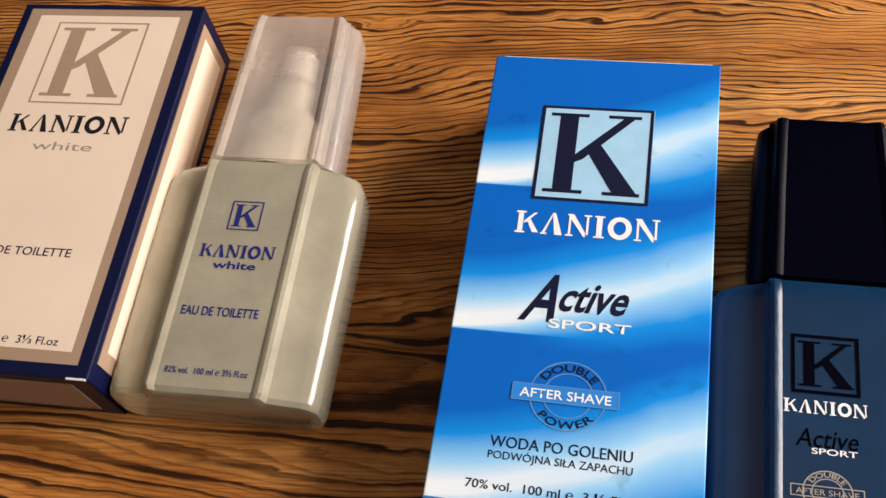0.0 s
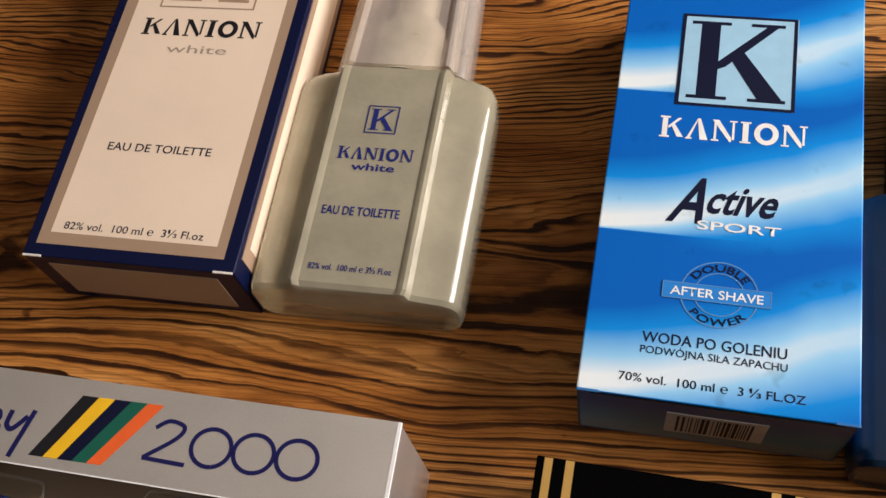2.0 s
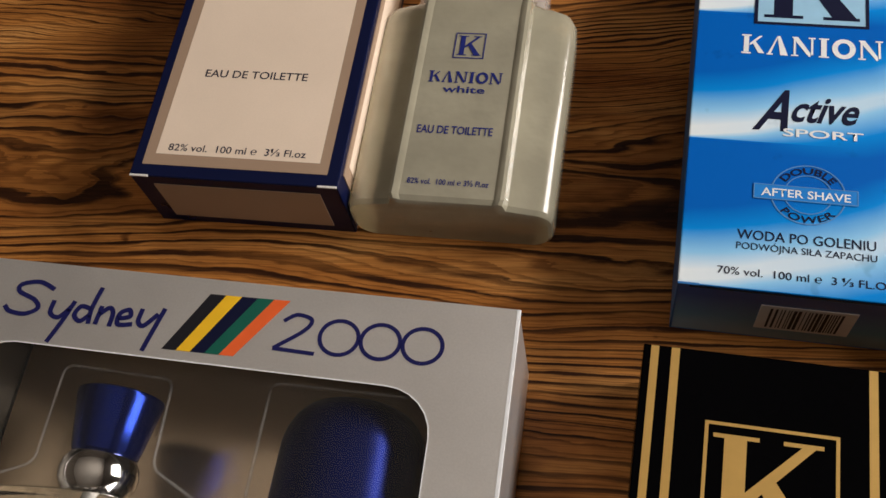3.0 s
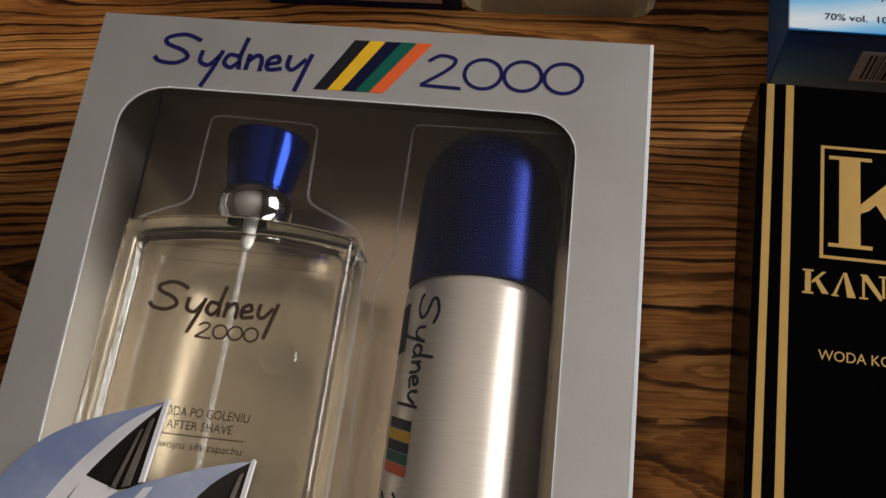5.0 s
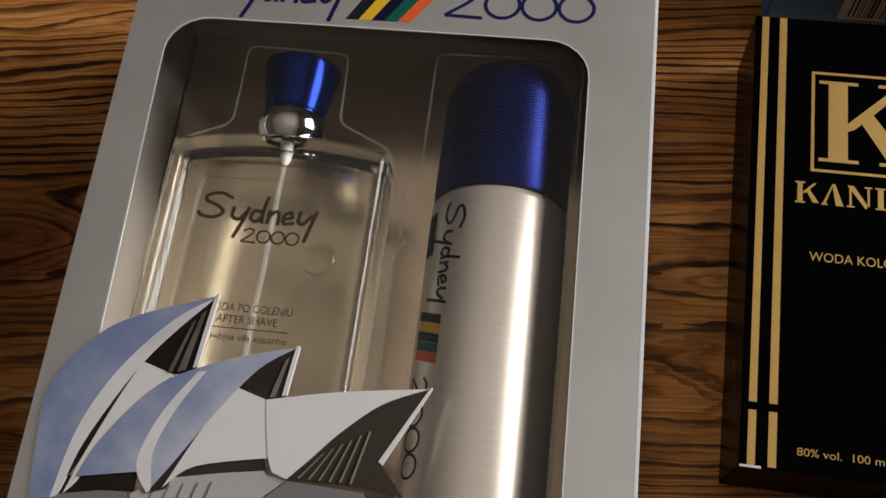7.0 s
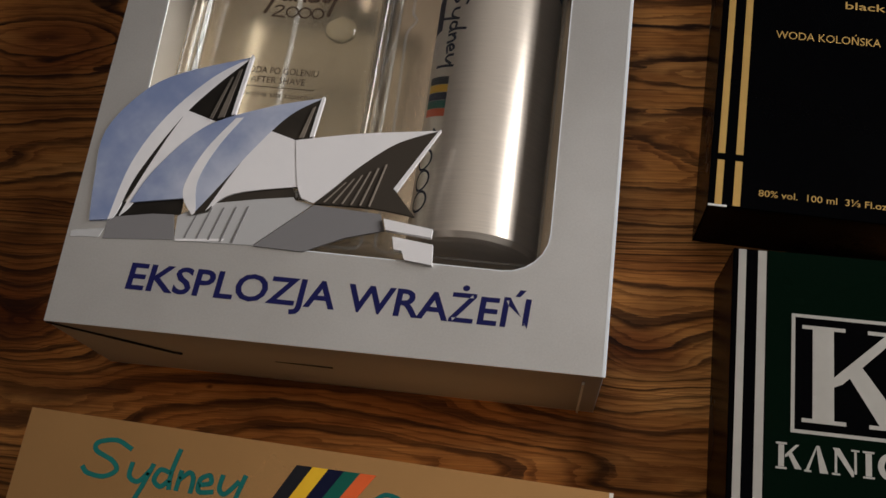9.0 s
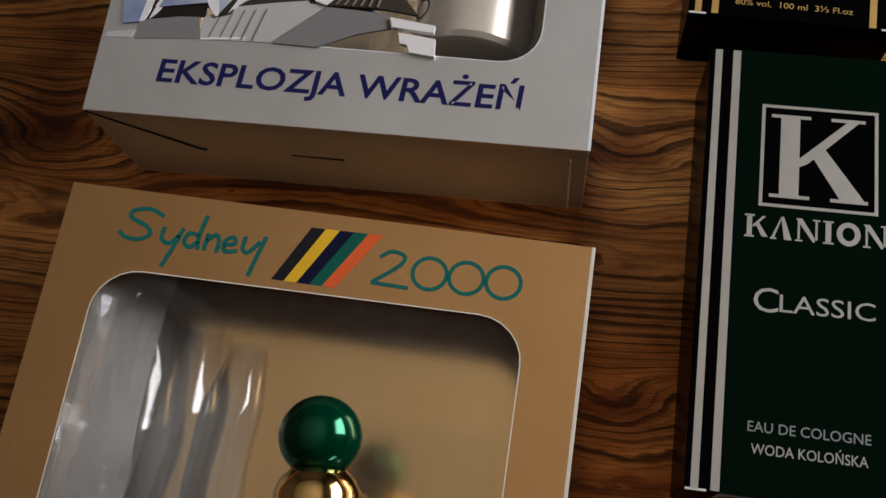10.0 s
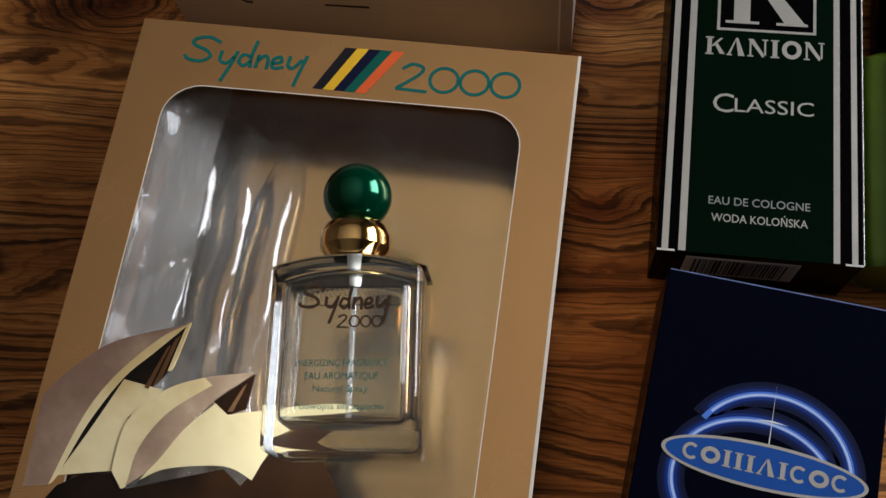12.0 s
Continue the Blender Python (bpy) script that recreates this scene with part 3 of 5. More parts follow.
def lathe(profile, n=40):
    """Turned about the y axis: (y, radius) from the foot up."""
    bm = bmesh.new()
    rings = []
    for y, r in profile:
        if r < 1e-4:
            rings.append([bm.verts.new((0, y * MM, 0))])
        else:
            rings.append([bm.verts.new((r * MM * math.cos(2 * math.pi * i / n), y * MM, r * MM * math.sin(2 * math.pi * i / n))) for i in range(n)])
    for a, b in zip(rings, rings[1:]):
        for i in range(n):
            j = (i + 1) % n
            if len(a) == 1 and len(b) == 1:
                continue
            if len(a) == 1:
                bm.faces.new((a[0], b[i], b[j]))
            elif len(b) == 1:
                bm.faces.new((a[i], b[0], a[j]))
            else:
                bm.faces.new((a[i], b[i], b[j], a[j]))
    bmesh.ops.recalc_face_normals(bm, faces=bm.faces)
    return bm


def moved(bm, x, y, z, rx=0, ry=0, rz=0):
    bmesh.ops.transform(bm, matrix=pose(x * MM, y * MM, z * MM, rx, ry, rz), verts=bm.verts)
    return bm


def loft(sections, cap=True):
    """A skin over cross-sections of equal point count: lists of (x, y, z)."""
    bm = bmesh.new()
    rows = [[bm.verts.new((x * MM, y * MM, z * MM)) for x, y, z in s] for s in sections]
    k = len(rows[0])
    for a, b in zip(rows, rows[1:]):
        for i in range(k):
            bm.faces.new((a[i], a[(i + 1) % k], b[(i + 1) % k], b[i]))
    if cap:
        bm.faces.new(rows[0][::-1])
        bm.faces.new(rows[-1])
    bmesh.ops.recalc_face_normals(bm, faces=bm.faces)
    return bm


# ---- room and table ----
def setting():
    z0, z1, a, e = -750, 1850, 2200, WINDOW["x"] * 1000
    for name, (x0, x1, y0, y1) in dict(wall_north=(-a, e, a, a + 120), wall_south=(-a, e, -a - 120, -a), wall_west=(-a - 120, -a, -a, a)).items():
        tagged(part(name, block(x0, x1, y0, y1, z0, z1, 0), WALL, None), "plain beige painted room wall", "wall", kind="structure")
    tagged(part("floor", block(-a, e, -a, a, z0 - 60, z0, 0), FLOOR, None), "dark wooden room floor", "floor", kind="structure")
    tagged(part("ceiling", block(-a - 120, e + 120, -a - 120, a + 120, z1, z1 + 100, 0), CEIL, None), "pale plain room ceiling", "ceiling", kind="structure")
    y0, y1, w0, w1 = (WINDOW[k] * 1000 for k in ("y0", "y1", "z0", "z1"))
    bm = bmesh.new()
    for q in ((e, e + 120, -a, y0, z0, z1), (e, e + 120, y1, a, z0, z1), (e, e + 120, y0, y1, z0, w0), (e, e + 120, y0, y1, w1, z1)):
        me = bpy.data.meshes.new("tmp")
        s = block(*q, 0)
        s.to_mesh(me)
        s.free()
        bm.from_mesh(me)
        bpy.data.meshes.remove(me)
    tagged(part("wall_east", bm, WALL, None), "plain beige painted wall with a tall window", "wall", kind="structure")
    win = tagged(new("window_1"), "white-framed tall window in the room wall", "window", kind="structure")
    for q in ((y0, y0 + 25, w0, w1), (y1 - 25, y1, w0, w1), (y0 + 25, y1 - 25, w0, w0 + 25), (y0 + 25, y1 - 25, w1 - 25, w1)):
        part("window_frame", block(e + 5, e + 50, q[0], q[1], q[2], q[3], 2), FRAME, win)


TABLE_TURN = -4.0


def table():
    t = thing("wooden_table", -80, -10, 0, TABLE_TURN, "old pine table with dark brushed grain and worn stains", "table")
    edges = [-420, -345, 320, 470]
    for y0, y1 in zip(edges, edges[1:]):
        bm = block(-650, 650, y0 + 0.12, y1 - 0.12, -28, 0, 0.35, 2)
        part("plank", bm, PINE, t)
    for x in (-600, 600):
        for y in (-370, 420):
            part("leg", block(x - 35, x + 35, y - 35, y + 35, -750, -28, 3), PINE, t)


setting()
table()


# ---- cartons ----
def carton(name, x, y, turn, w, l, h, label, front, side, end, group="scent cartons", size=(1, 1, 1)):
    """A closed folding carton lying on its back: panels of thin board with rounded folds."""
    t = thing(name, x, y, 0, turn, label, "box", group, size)
    a, b = w / 2, l / 2
    c = [(-a, -b), (a, -b), (a, b), (-a, b)]
    part("front_panel", prism(c, h - 0.7, h, 0.35), front, t)
    inset = [(px - math.copysign(0.12, px), py - math.copysign(0.12, py)) for px, py in c]
    part("back_panel", prism(inset, 0, 0.6, 0.1), side, t)

    def wall(nm, p, q, mat):
        d = Vector((q[0] - p[0], q[1] - p[1])).normalized()
        nrm = Vector((-d.y, d.x)) * 0.7
        return part(nm, prism([p, q, (q[0] + nrm.x, q[1] + nrm.y), (p[0] + nrm.x, p[1] + nrm.y)], 0.6, h - 0.7, 0.15, 1), mat, t)

    wall("side_panel", inset[1], inset[2], side)
    wall("side_panel", inset[3], inset[0], side)
    wall("end_panel", inset[0], inset[1], end)
    wall("end_panel", inset[2], inset[3], end)
    return t


def tuck_slit(t, w, l, h, material):
    """The open line where the lid is tucked in, and the white worn corners of the fold."""
    part("tuck_slit", block(-w / 2 + 3, w / 2 - 3, -l / 2 - 0.25, -l / 2 + 0.4, h - 1.5, h - 1.1, 0), BLACK_INK, t)
    for s in (-1, 1):
        part("worn_corner", block(s * (w / 2 - 2.6) - 2.6, s * (w / 2 - 2.6) + 2.6, -l / 2 - 0.2, -l / 2 + 0.5, h - 0.45, h + 0.06, 0.1), material, t)


def barcode(t, x0, x1, y, z0, z1, material):
    lab = part("barcode_label", block(x0, x1, y - 0.15, y + 0.2, z0, z1, 0.05), material, t, "white sticker with a bar code")
    rng, x = random.Random(5), x0 + 2.5
    bm = bmesh.new()
    while x < x1 - 3:
        w = rng.choice((0.25, 0.35, 0.6, 0.8))
        vs = [bm.verts.new((px * MM, (y - 0.22) * MM, pz * MM)) for px, pz in ((x, z0 + 1.5), (x + w, z0 + 1.5), (x + w, z1 - 1.5), (x, z1 - 1.5))]
        bm.faces.new(vs)
        x += w + rng.choice((0.3, 0.45, 0.7))
    tagged(part("bar_code", bm, BLACK_INK, lab), kind="stuff")


def white_carton():
    w, l, h = 62, 138.5, 31
    t = carton("cream_perfume_box", -127.9, 175.8, -7.3, w, l, h, "cream perfume carton with taupe and navy borders, lying flat", NAVY, NAVY, NAVY, size=(1.0, 0.916, 0.852))
    part("taupe_border", flat([[(-28, -65), (27.4, -65), (27.4, 67), (-28, 67)]], h + 0.08), TAUPE, t)
    part("cream_field", flat([[(-24.8, -61.0), (24.6, -61.2), (24.0, 64.0), (-24.0, 64.0)]], h + 0.14), CREAM, t)
    z = h + 0.2
    part("emblem_frame", flat(frame_polys(-16.5, 14.5, 26, 61, 0.55), z), TAUPE, t)
    part("emblem", flat(emblem_polys(-14, 12, 29, 58.5), z), TAUPE, t)
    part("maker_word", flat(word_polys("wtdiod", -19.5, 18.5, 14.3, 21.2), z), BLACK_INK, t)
    lettering("white", -9.5, 9.8, 7.4, 10.8, z, GREY_INK, t)
    lettering("EAU DE TOILETTE", -16.9, 14.9, -31, -28.0, z, NAVY_INK, t, bold=0.006)
    lettering("82% vol.  100 ml ℮  3⅓ Fl.oz", -21.4, 20.0, -59.6, -57.0, z, NAVY_INK, t, bold=0.004)
    part("end_field", block(-25, 25, -l / 2 - 0.25, -l / 2 + 0.3, 4.5, 26, 0.05), TAUPE, t)
    for s in (-1, 1):
        part("side_border", block(s * w / 2 - 0.22, s * w / 2 + 0.22, -63, 64, 3.5, 27.5, 0.05), TAUPE, t)
        part("side_field", block(s * w / 2 - 0.32, s * w / 2 + 0.32, -58, 60, 7, 24, 0.05), CREAM, t)
    for s in (-1, 1):
        part("worn_corner", block(s * 28 - 2.8, s * 28 + 2.8, -l / 2 - 0.2, -l / 2 + 0.5, h - 0.5, h + 0.06, 0.1), WORN, t)


def blue_carton():
    w, l, h = 62, 138, 34.7
    t = carton("blue_aftershave_box", 24.4, 134.5, -8.85, w, l, h, "glossy blue and white aftershave carton, lying flat", SKYBLUE, BLUE_SIDE, BLUE_END, size=(1.012, 0.936, 0.839))
    z = h + 0.1
    part("emblem_field", flat([[(-15.8, 18.4), (14.0, 18.4), (14.4, 51), (-15.8, 51)]], z), PALE_BLUE, t)
    part("emblem_frame", flat(frame_polys(-15.8, 14.2, 18.4, 51, 0.9), z + 0.06), NAVY_INK, t)
    part("emblem", flat(emblem_polys(-13.2, 11.8, 21.0, 48.5), z + 0.06), NAVY_INK, t)
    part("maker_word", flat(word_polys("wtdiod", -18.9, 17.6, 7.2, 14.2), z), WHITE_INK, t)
    lettering("A", -15.0, -6.2, -18.8, -4.6, z, NAVY_INK, t, 0.30, 0.02)
    lettering("ctive", -6.0, 10.4, -15.4, -6.2, z, NAVY_INK, t, 0.30, 0.022)
    lettering("SPORT", -7.4, 12.4, -20.7, -18.0, z + 0.06, WHITE_INK, t, 0, 0.012)
    part("ring", flat(ring_polys(-0.9, -39.1, 9.1, 9.3, 0.35) + ring_polys(-0.9, -39.1, 5.9, 6.1, 0.3), z), RING_INK, t)
    arc_lettering("DOUBLE", -0.9, -39.1, 6.5, 2.1, 90, 112, z + 0.03, NAVY_INK, t)
    arc_lettering("POWER", -0.9, -39.1, 8.7, 2.1, 270, 100, z + 0.03, NAVY_INK, t, True)
    part("banner", flat([[(-14.1, -41.4), (11.0, -41.6), (11.1, -36.9), (-14.1, -36.6)]], z + 0.1), BRIGHT_BLUE, t)
    part("banner_edge", flat(frame_polys(-14.1, 11.0, -41.4, -36.8, 0.22), z + 0.14), RING_INK, t)
    lettering("AFTER SHAVE", -12.2, 9.2, -40.3, -37.8, z + 0.16, WHITE_INK, t, 0, 0.012, -0.2)
    lettering("WODA PO GOLENIU", -17.5, 15.0, -54.2, -51.2, z, NAVY_INK, t, 0, 0.004, -0.2)
    lettering("PODWÓJNA SIŁA ZAPACHU", -17.6, 15.2, -57.2, -55.1, z, NAVY_INK, t, 0, 0.0, -0.4)
    lettering("70% vol.  100 ml ℮  3 ⅓ FL.OZ", -21.8, 19.4, -65.0, -62.7, z, NAVY_INK, t, 0, 0.004, -0.4)
    tuck_slit(t, w, l, h, BLUE_SIDE)
    barcode(t, -10, 13, -l / 2, 8, 25, WORN)
    part("end_flap", block(-29, 29, l / 2 - 0.2, l / 2 + 1.3, h - 2.2, h - 1.7, 0.1), WORN, t, "pale edge of the tucked lid")


def black_carton():
    w, l, h = 57.5, 126.5, 34.1
    t = carton("black_cologne_box", -6.3, -7.8, -9.2, w, l, h, "black cologne carton with gold stripes, lying flat", BLACK, BLACK, BLACK, size=(1.044, 1.01, 0.833))
    z = h + 0.1
    for x0, x1 in ((-27.0, -25.2), (-22.4, -20.5), (20.5, 22.4), (25.2, 27.0)):
        part("stripe", flat([[(x0, -47.6), (x1, -47.6), (x1, 63), (x0, 63)]], z), GOLD_FOIL, t, "gold foil stripe")
        part("stripe", flat([[(x0, -62.9), (x1, -62.9), (x1, -49.6), (x0, -49.6)]], z), GOLD_FOIL, t, "short gold foil stripe")
    part("emblem_frame", flat(frame_polys(-13.9, 14.5, 15.8, 46.3, 0.8), z), GOLD_FOIL, t)
    part("emblem", flat(emblem_polys(-12, 12, 19, 43.6), z), GOLD_FOIL, t)
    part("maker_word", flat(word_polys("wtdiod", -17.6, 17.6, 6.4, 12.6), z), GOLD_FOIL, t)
    lettering("black", 4.3, 15, 2.2, 4.7, z, GOLD_FOIL, t, 0, 0.006)
    lettering("WODA KOLOŃSKA", -13.9, 13.9, -9.5, -6.9, z, GOLD_FOIL, t)
    lettering("80% vol.  100 ml  3⅓ Fl.oz", -16, 16, -59.2, -57.2, z, GOLD_FOIL, t)
    for s in (-1, 1):
        part("worn_corner", block(s * 26.2 - 2.4, s * 26.2 + 2.4, -l / 2 - 0.2, -l / 2 + 0.4, h - 0.4, h + 0.06, 0.1), WORN, t)


def green_carton():
    w, l, h = 55, 118, 34.8
    t = carton("green_cologne_box", -18.6, -145.4, -7.35, w, l, h, "dark green cologne carton with silver stripes, lying flat", BLACK, BLACK, BLACK, size=(1.106, 1.063, 0.856))
    z = h + 0.1
    part("green_field", flat([[(-19.4, -59), (19.4, -59), (19.4, 59), (-19.4, 59)]], h + 0.05), GREEN, t)
    for x0, x1 in ((-26.2, -24.4), (-21.7, -19.7), (19.5, 21.2), (24.3, 25.9)):
        part("stripe", flat([[(x0, -58.8), (x1, -58.8), (x1, 58.8), (x0, 58.8)]], z), SILVER_FOIL, t, "silver foil stripe")
    part("emblem_field", flat([[(-13.8, 14.3), (14.6, 14.3), (14.6, 43.3), (-13.8, 43.3)]], z), BLACK, t)
    part("emblem_frame", flat(frame_polys(-13.8, 14.6, 14.3, 43.3, 0.85), z + 0.05), SILVER_FOIL, t)
    part("emblem", flat(emblem_polys(-11.4, 12.2, 17, 40.6), z + 0.05), SILVER_FOIL, t)
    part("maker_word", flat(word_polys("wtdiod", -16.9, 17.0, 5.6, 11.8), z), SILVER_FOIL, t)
    lettering("C", -14, -8.2, -13.8, -7.2, z, SILVER_FOIL, t)
    lettering("LASSIC", -7.9, 14.1, -13.4, -8.6, z, SILVER_FOIL, t)
    lettering("EAU DE COLOGNE", -14.1, 13.3, -43.7, -41.1, z, GREY_FOIL, t, 0, 0.004)
    lettering("WODA KOLOŃSKA", -13.2, 12.7, -49.0, -46.4, z, SILVER_FOIL, t, 0, 0.006)
    barcode(t, -19, 12, -l / 2, 12, 30, WORN)
    for s in (-1, 1):
        part("worn_corner", block(s * 25 - 2.4, s * 25 + 2.4, -l / 2 - 0.2, -l / 2 + 0.4, h - 0.4, h + 0.06, 0.1), WORN, t)
    part("foil_edge", block(w / 2 - 0.1, w / 2 + 0.12, -58.5, 58.5, h - 1.0, h - 0.1, 0.05), SILVER_FOIL, t)


def midnight_carton():
    w, l, h = 58, 124, 40.6
    sx, sy, sz, turn = 1.112, 1.087, 0.905, -13.8
    r = radians(turn)
    # the middle of the front lies 11 mm below the oval print
    cx, cy = -37 + 0.7 * sx * math.cos(r) + 11.2 * sy * math.sin(r), -273.4 + 0.7 * sx * math.sin(r) - 11.2 * sy * math.cos(r)
    t = carton("midnight_blue_box", cx, cy, turn, w, l, h, "midnight blue scent carton with pale orbit print, lying flat", MIDNIGHT, MIDNIGHT, MIDNIGHT, size=(sx, sy, sz))
    z, ox, oy = h + 0.1, -0.7, 11.2
    halo = {"far": plain("far_orbit_ink", (0.0013, 0.0045, 0.030), 0.4), "mid": plain("mid_orbit_ink", (0.0028, 0.010, 0.070), 0.4), "near": plain("near_orbit_ink", (0.008, 0.030, 0.20), 0.4)}
    glow = plain("orbit_ink", (0.10, 0.22, 0.75), 0.4)
    pale = plain("orbit_core_ink", (0.50, 0.62, 0.92), 0.4)
    for (ex, ey, rx, ry, a0, a1) in ((3.6 + ox, 3.0 + oy, 20.5, 19.8, -10, 150), (0.5 + ox, -2.0 + oy, 20.5, 17.5, 30, 260)):
        for k, (grow, ink) in enumerate(((2.6, "far"), (1.6, "mid"), (0.8, "near"))):
            part("orbit_halo", flat(ring_polys(ex, ey, rx + grow, ry + grow, 1.4 + 2 * grow, a0 + 4 * k, a1 - 4 * k), z - 0.07 + 0.02 * k, True), halo[ink], t)
        part("orbit", flat(ring_polys(ex, ey, rx, ry, 1.4, a0, a1), z, True), glow, t)
        part("orbit_core", flat(ring_polys(ex, ey, rx - 0.55, ry - 0.55, 0.6, a0 + 8, a1 - 8), z + 0.05, True), pale, t)
    part("star", flat([[(2.75 + ox, 4 + oy), (3.05 + ox, 4 + oy), (2.9 + ox, 25 + oy)], [(-1 + ox, 15.0 + oy), (7 + ox, 15.0 + oy), (2.9 + ox, 15.5 + oy)]], z + 0.1), WHITE_INK, t)
    el = [(2.3 + ox + 25 * math.cos(a), 3.5 + oy + 5.9 * math.sin(a)) for a in np.linspace(0, 2 * math.pi, 48, endpoint=False)]
    part("oval_rim", flat([el], z + 0.15), SILVER_FOIL, t)
    el2 = [(2.3 + ox + 24 * math.cos(a), 3.5 + oy + 5.1 * math.sin(a)) for a in np.linspace(0, 2 * math.pi, 48, endpoint=False)]
    part("oval", flat([el2], z + 0.2), plain("oval_ink", (0.015, 0.075, 0.34), 0.4), t)
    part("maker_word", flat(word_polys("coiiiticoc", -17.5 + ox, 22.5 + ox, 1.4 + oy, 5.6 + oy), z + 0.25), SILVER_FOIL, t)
    part("worn_edge", block(-28.6, 28.6, l / 2 - 0.3, l / 2 + 0.1, h - 0.35, h + 0.02, 0.1), plain("rubbed_blue_board", (0.10, 0.14, 0.30), 0.7, vary=0.5), t)


white_carton()
blue_carton()
black_carton()
green_carton()
midnight_carton()


# ---- flacons of frosted glass, lying on their backs ----
def flacon_section(w, panel, depth, drop, y, n=6):
    """Outline across the flacon: a raised middle panel, stepped shoulders and rounded flanks."""
    a, p = w / 2, panel / 2
    r = 6.0
    right = [(p - 2.8, depth), (p - 1.9, depth + 0.55), (p - 0.9, depth + 0.75), (p + 0.1, depth + 0.2), (p + 0.9, depth - drop + 0.4), (p + 2.0, depth - drop)]
    right += [(a - r + r * math.sin(q), depth - drop - 1.2 - r + r * math.cos(q)) for q in [radians(k) for k in (0, 13, 26, 39, 52, 65, 78, 90)]]
    right += [(a - r + r * math.cos(q), r - r * math.sin(q)) for q in [radians(k) for k in (0, 13, 26, 39, 52, 65, 78, 90)]]
    left = [(-x, z) for x, z in right[::-1]]
    return [(x, y, z) for x, z in right + left]


def flacon(name, x, y, turn, label, glass_mat, cap_mat, size, cap_share=1.0):
    t = thing(name, x, y, 0, turn, label, "bottle", "frosted scent bottles", size)
    rows = []
    for yy, w, pan, dep in ((0, 55.5, 29, 23), (0.7, 57.5, 31, 24.8), (2.2, 58.6, 32, 25.6), (5, 59, 32, 25.6), (40, 60, 32, 25.6), (66, 60.5, 32, 25.6), (72, 60, 32, 25.6), (75.5, 57, 32, 25.2), (77.4, 52, 32, 24.2), (78, 46, 31, 22.8)):
        rows.append(flacon_section(w, pan, dep, 3.6, yy * 1.026))
    part("body", loft(rows), glass_mat, t, smooth=True)
    rows = []
    for yy, w, pan, dep in ((78.4, 40, 29.5, 22.5), (79, 41, 31, 24), (110, 39, 29.6, 24), (134, 37, 28.2, 24), (136.6, 36.4, 27.6, 23.6), (138, 34, 26, 21.6)):
        rows.append(flacon_section(w, pan, dep, 3.0, (78.4 + (yy - 78.4) * cap_share) * 1.026))
    part("cap", loft(rows), cap_mat, t, smooth=True)
    return t


def white_flacon():
    t = flacon("white_perfume_bottle", -76.0, 105.4, -7.4, "frosted pale green glass perfume bottle with milky clear cap, lying flat", FROST, FROST_CAP, (1.01, 0.919, 0.832))
    z = 25.75
    part("emblem_frame", flat(frame_polys(-4.9, 4.3, 53.6, 63.8, 0.35), z), BLUE_INK, t)
    part("emblem", flat(emblem_polys(-3.9, 3.3, 54.8, 62.6), z), BLUE_INK, t)
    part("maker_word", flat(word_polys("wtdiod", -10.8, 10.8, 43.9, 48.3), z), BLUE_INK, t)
    lettering("white", -6.1, 6.2, 40.2, 42.8, z, BLUE_INK, t, 0, 0.014)
    lettering("EAU DE TOILETTE", -11.4, 10.3, 24.6, 27.6, z, BLUE_INK, t, 0, 0.012)
    lettering("82% vol.  100 ml ℮ 3⅓ Fl.oz", -11.5, 11.3, 6.3, 8.3, z, BLUE_INK, t, 0, 0.01)
    part("pump_neck", moved(lathe([(80.5, 10.5), (99, 10.5), (102, 9.6), (103.4, 7.6), (103.6, 6.6), (116, 6.4), (116.2, 6.0)], 32), 0.4, 0, 13), PUMP_NECK, t, smooth=True)
    part("pump_ring", moved(lathe([(115.9, 6.6), (116.9, 6.6), (116.9, 5.6)], 32), 0.4, 0, 13), GREY_INK, t, smooth=True)
    part("pump_button", moved(lathe([(116.9, 5.8), (128.4, 5.6), (129.6, 4.8), (129.9, 0)], 32), 0.4, 0, 13), PUMP, t, smooth=True)


def blue_flacon():
    t = flacon("blue_aftershave_bottle", 75.2, 56.0, -8.7, "dark blue frosted glass aftershave bottle with black cap, lying flat", BLUE_FROST, BLACK_CAP, (0.993, 0.925, 0.84), 0.90)
    z = 25.75
    part("emblem_frame", flat(frame_polys(-11.2, 4.6, 46.5, 63, 0.9), z), BLACK_CAP, t)
    part("emblem", flat(emblem_polys(-9.6, 3.2, 48.5, 61.1), z), BLACK_CAP, t)
    part("maker_word", flat(word_polys("wtdiod", -13, 6, 41.1, 44.7), z), WHITE_INK, t)
    lettering("Active", -10.4, 3.4, 32.4, 37.4, z, BLACK_CAP, t, 0.18, 0.004)
    lettering("SPORT", -6.8, 3.4, 30.6, 32.2, z + 0.05, WHITE_INK, t, 0, 0.01)
    part("ring", flat(ring_polys(-3.4, 21, 5.6, 5.6, 0.3) + ring_polys(-3.4, 21, 3.6, 3.6, 0.25), z), SILVER_FOIL, t)
    arc_lettering("DOUBLE", -3.4, 21, 3.9, 1.3, 90, 112, z, SILVER_FOIL, t)
    part("banner_edge", flat(frame_polys(-11.6, 4.6, 19.6, 22.6, 0.25), z + 0.05), SILVER_FOIL, t)
    lettering("AFTER SHAVE", -10.4, 3.4, 20.3, 21.8, z + 0.05, SILVER_FOIL, t)


white_flacon()
blue_flacon()


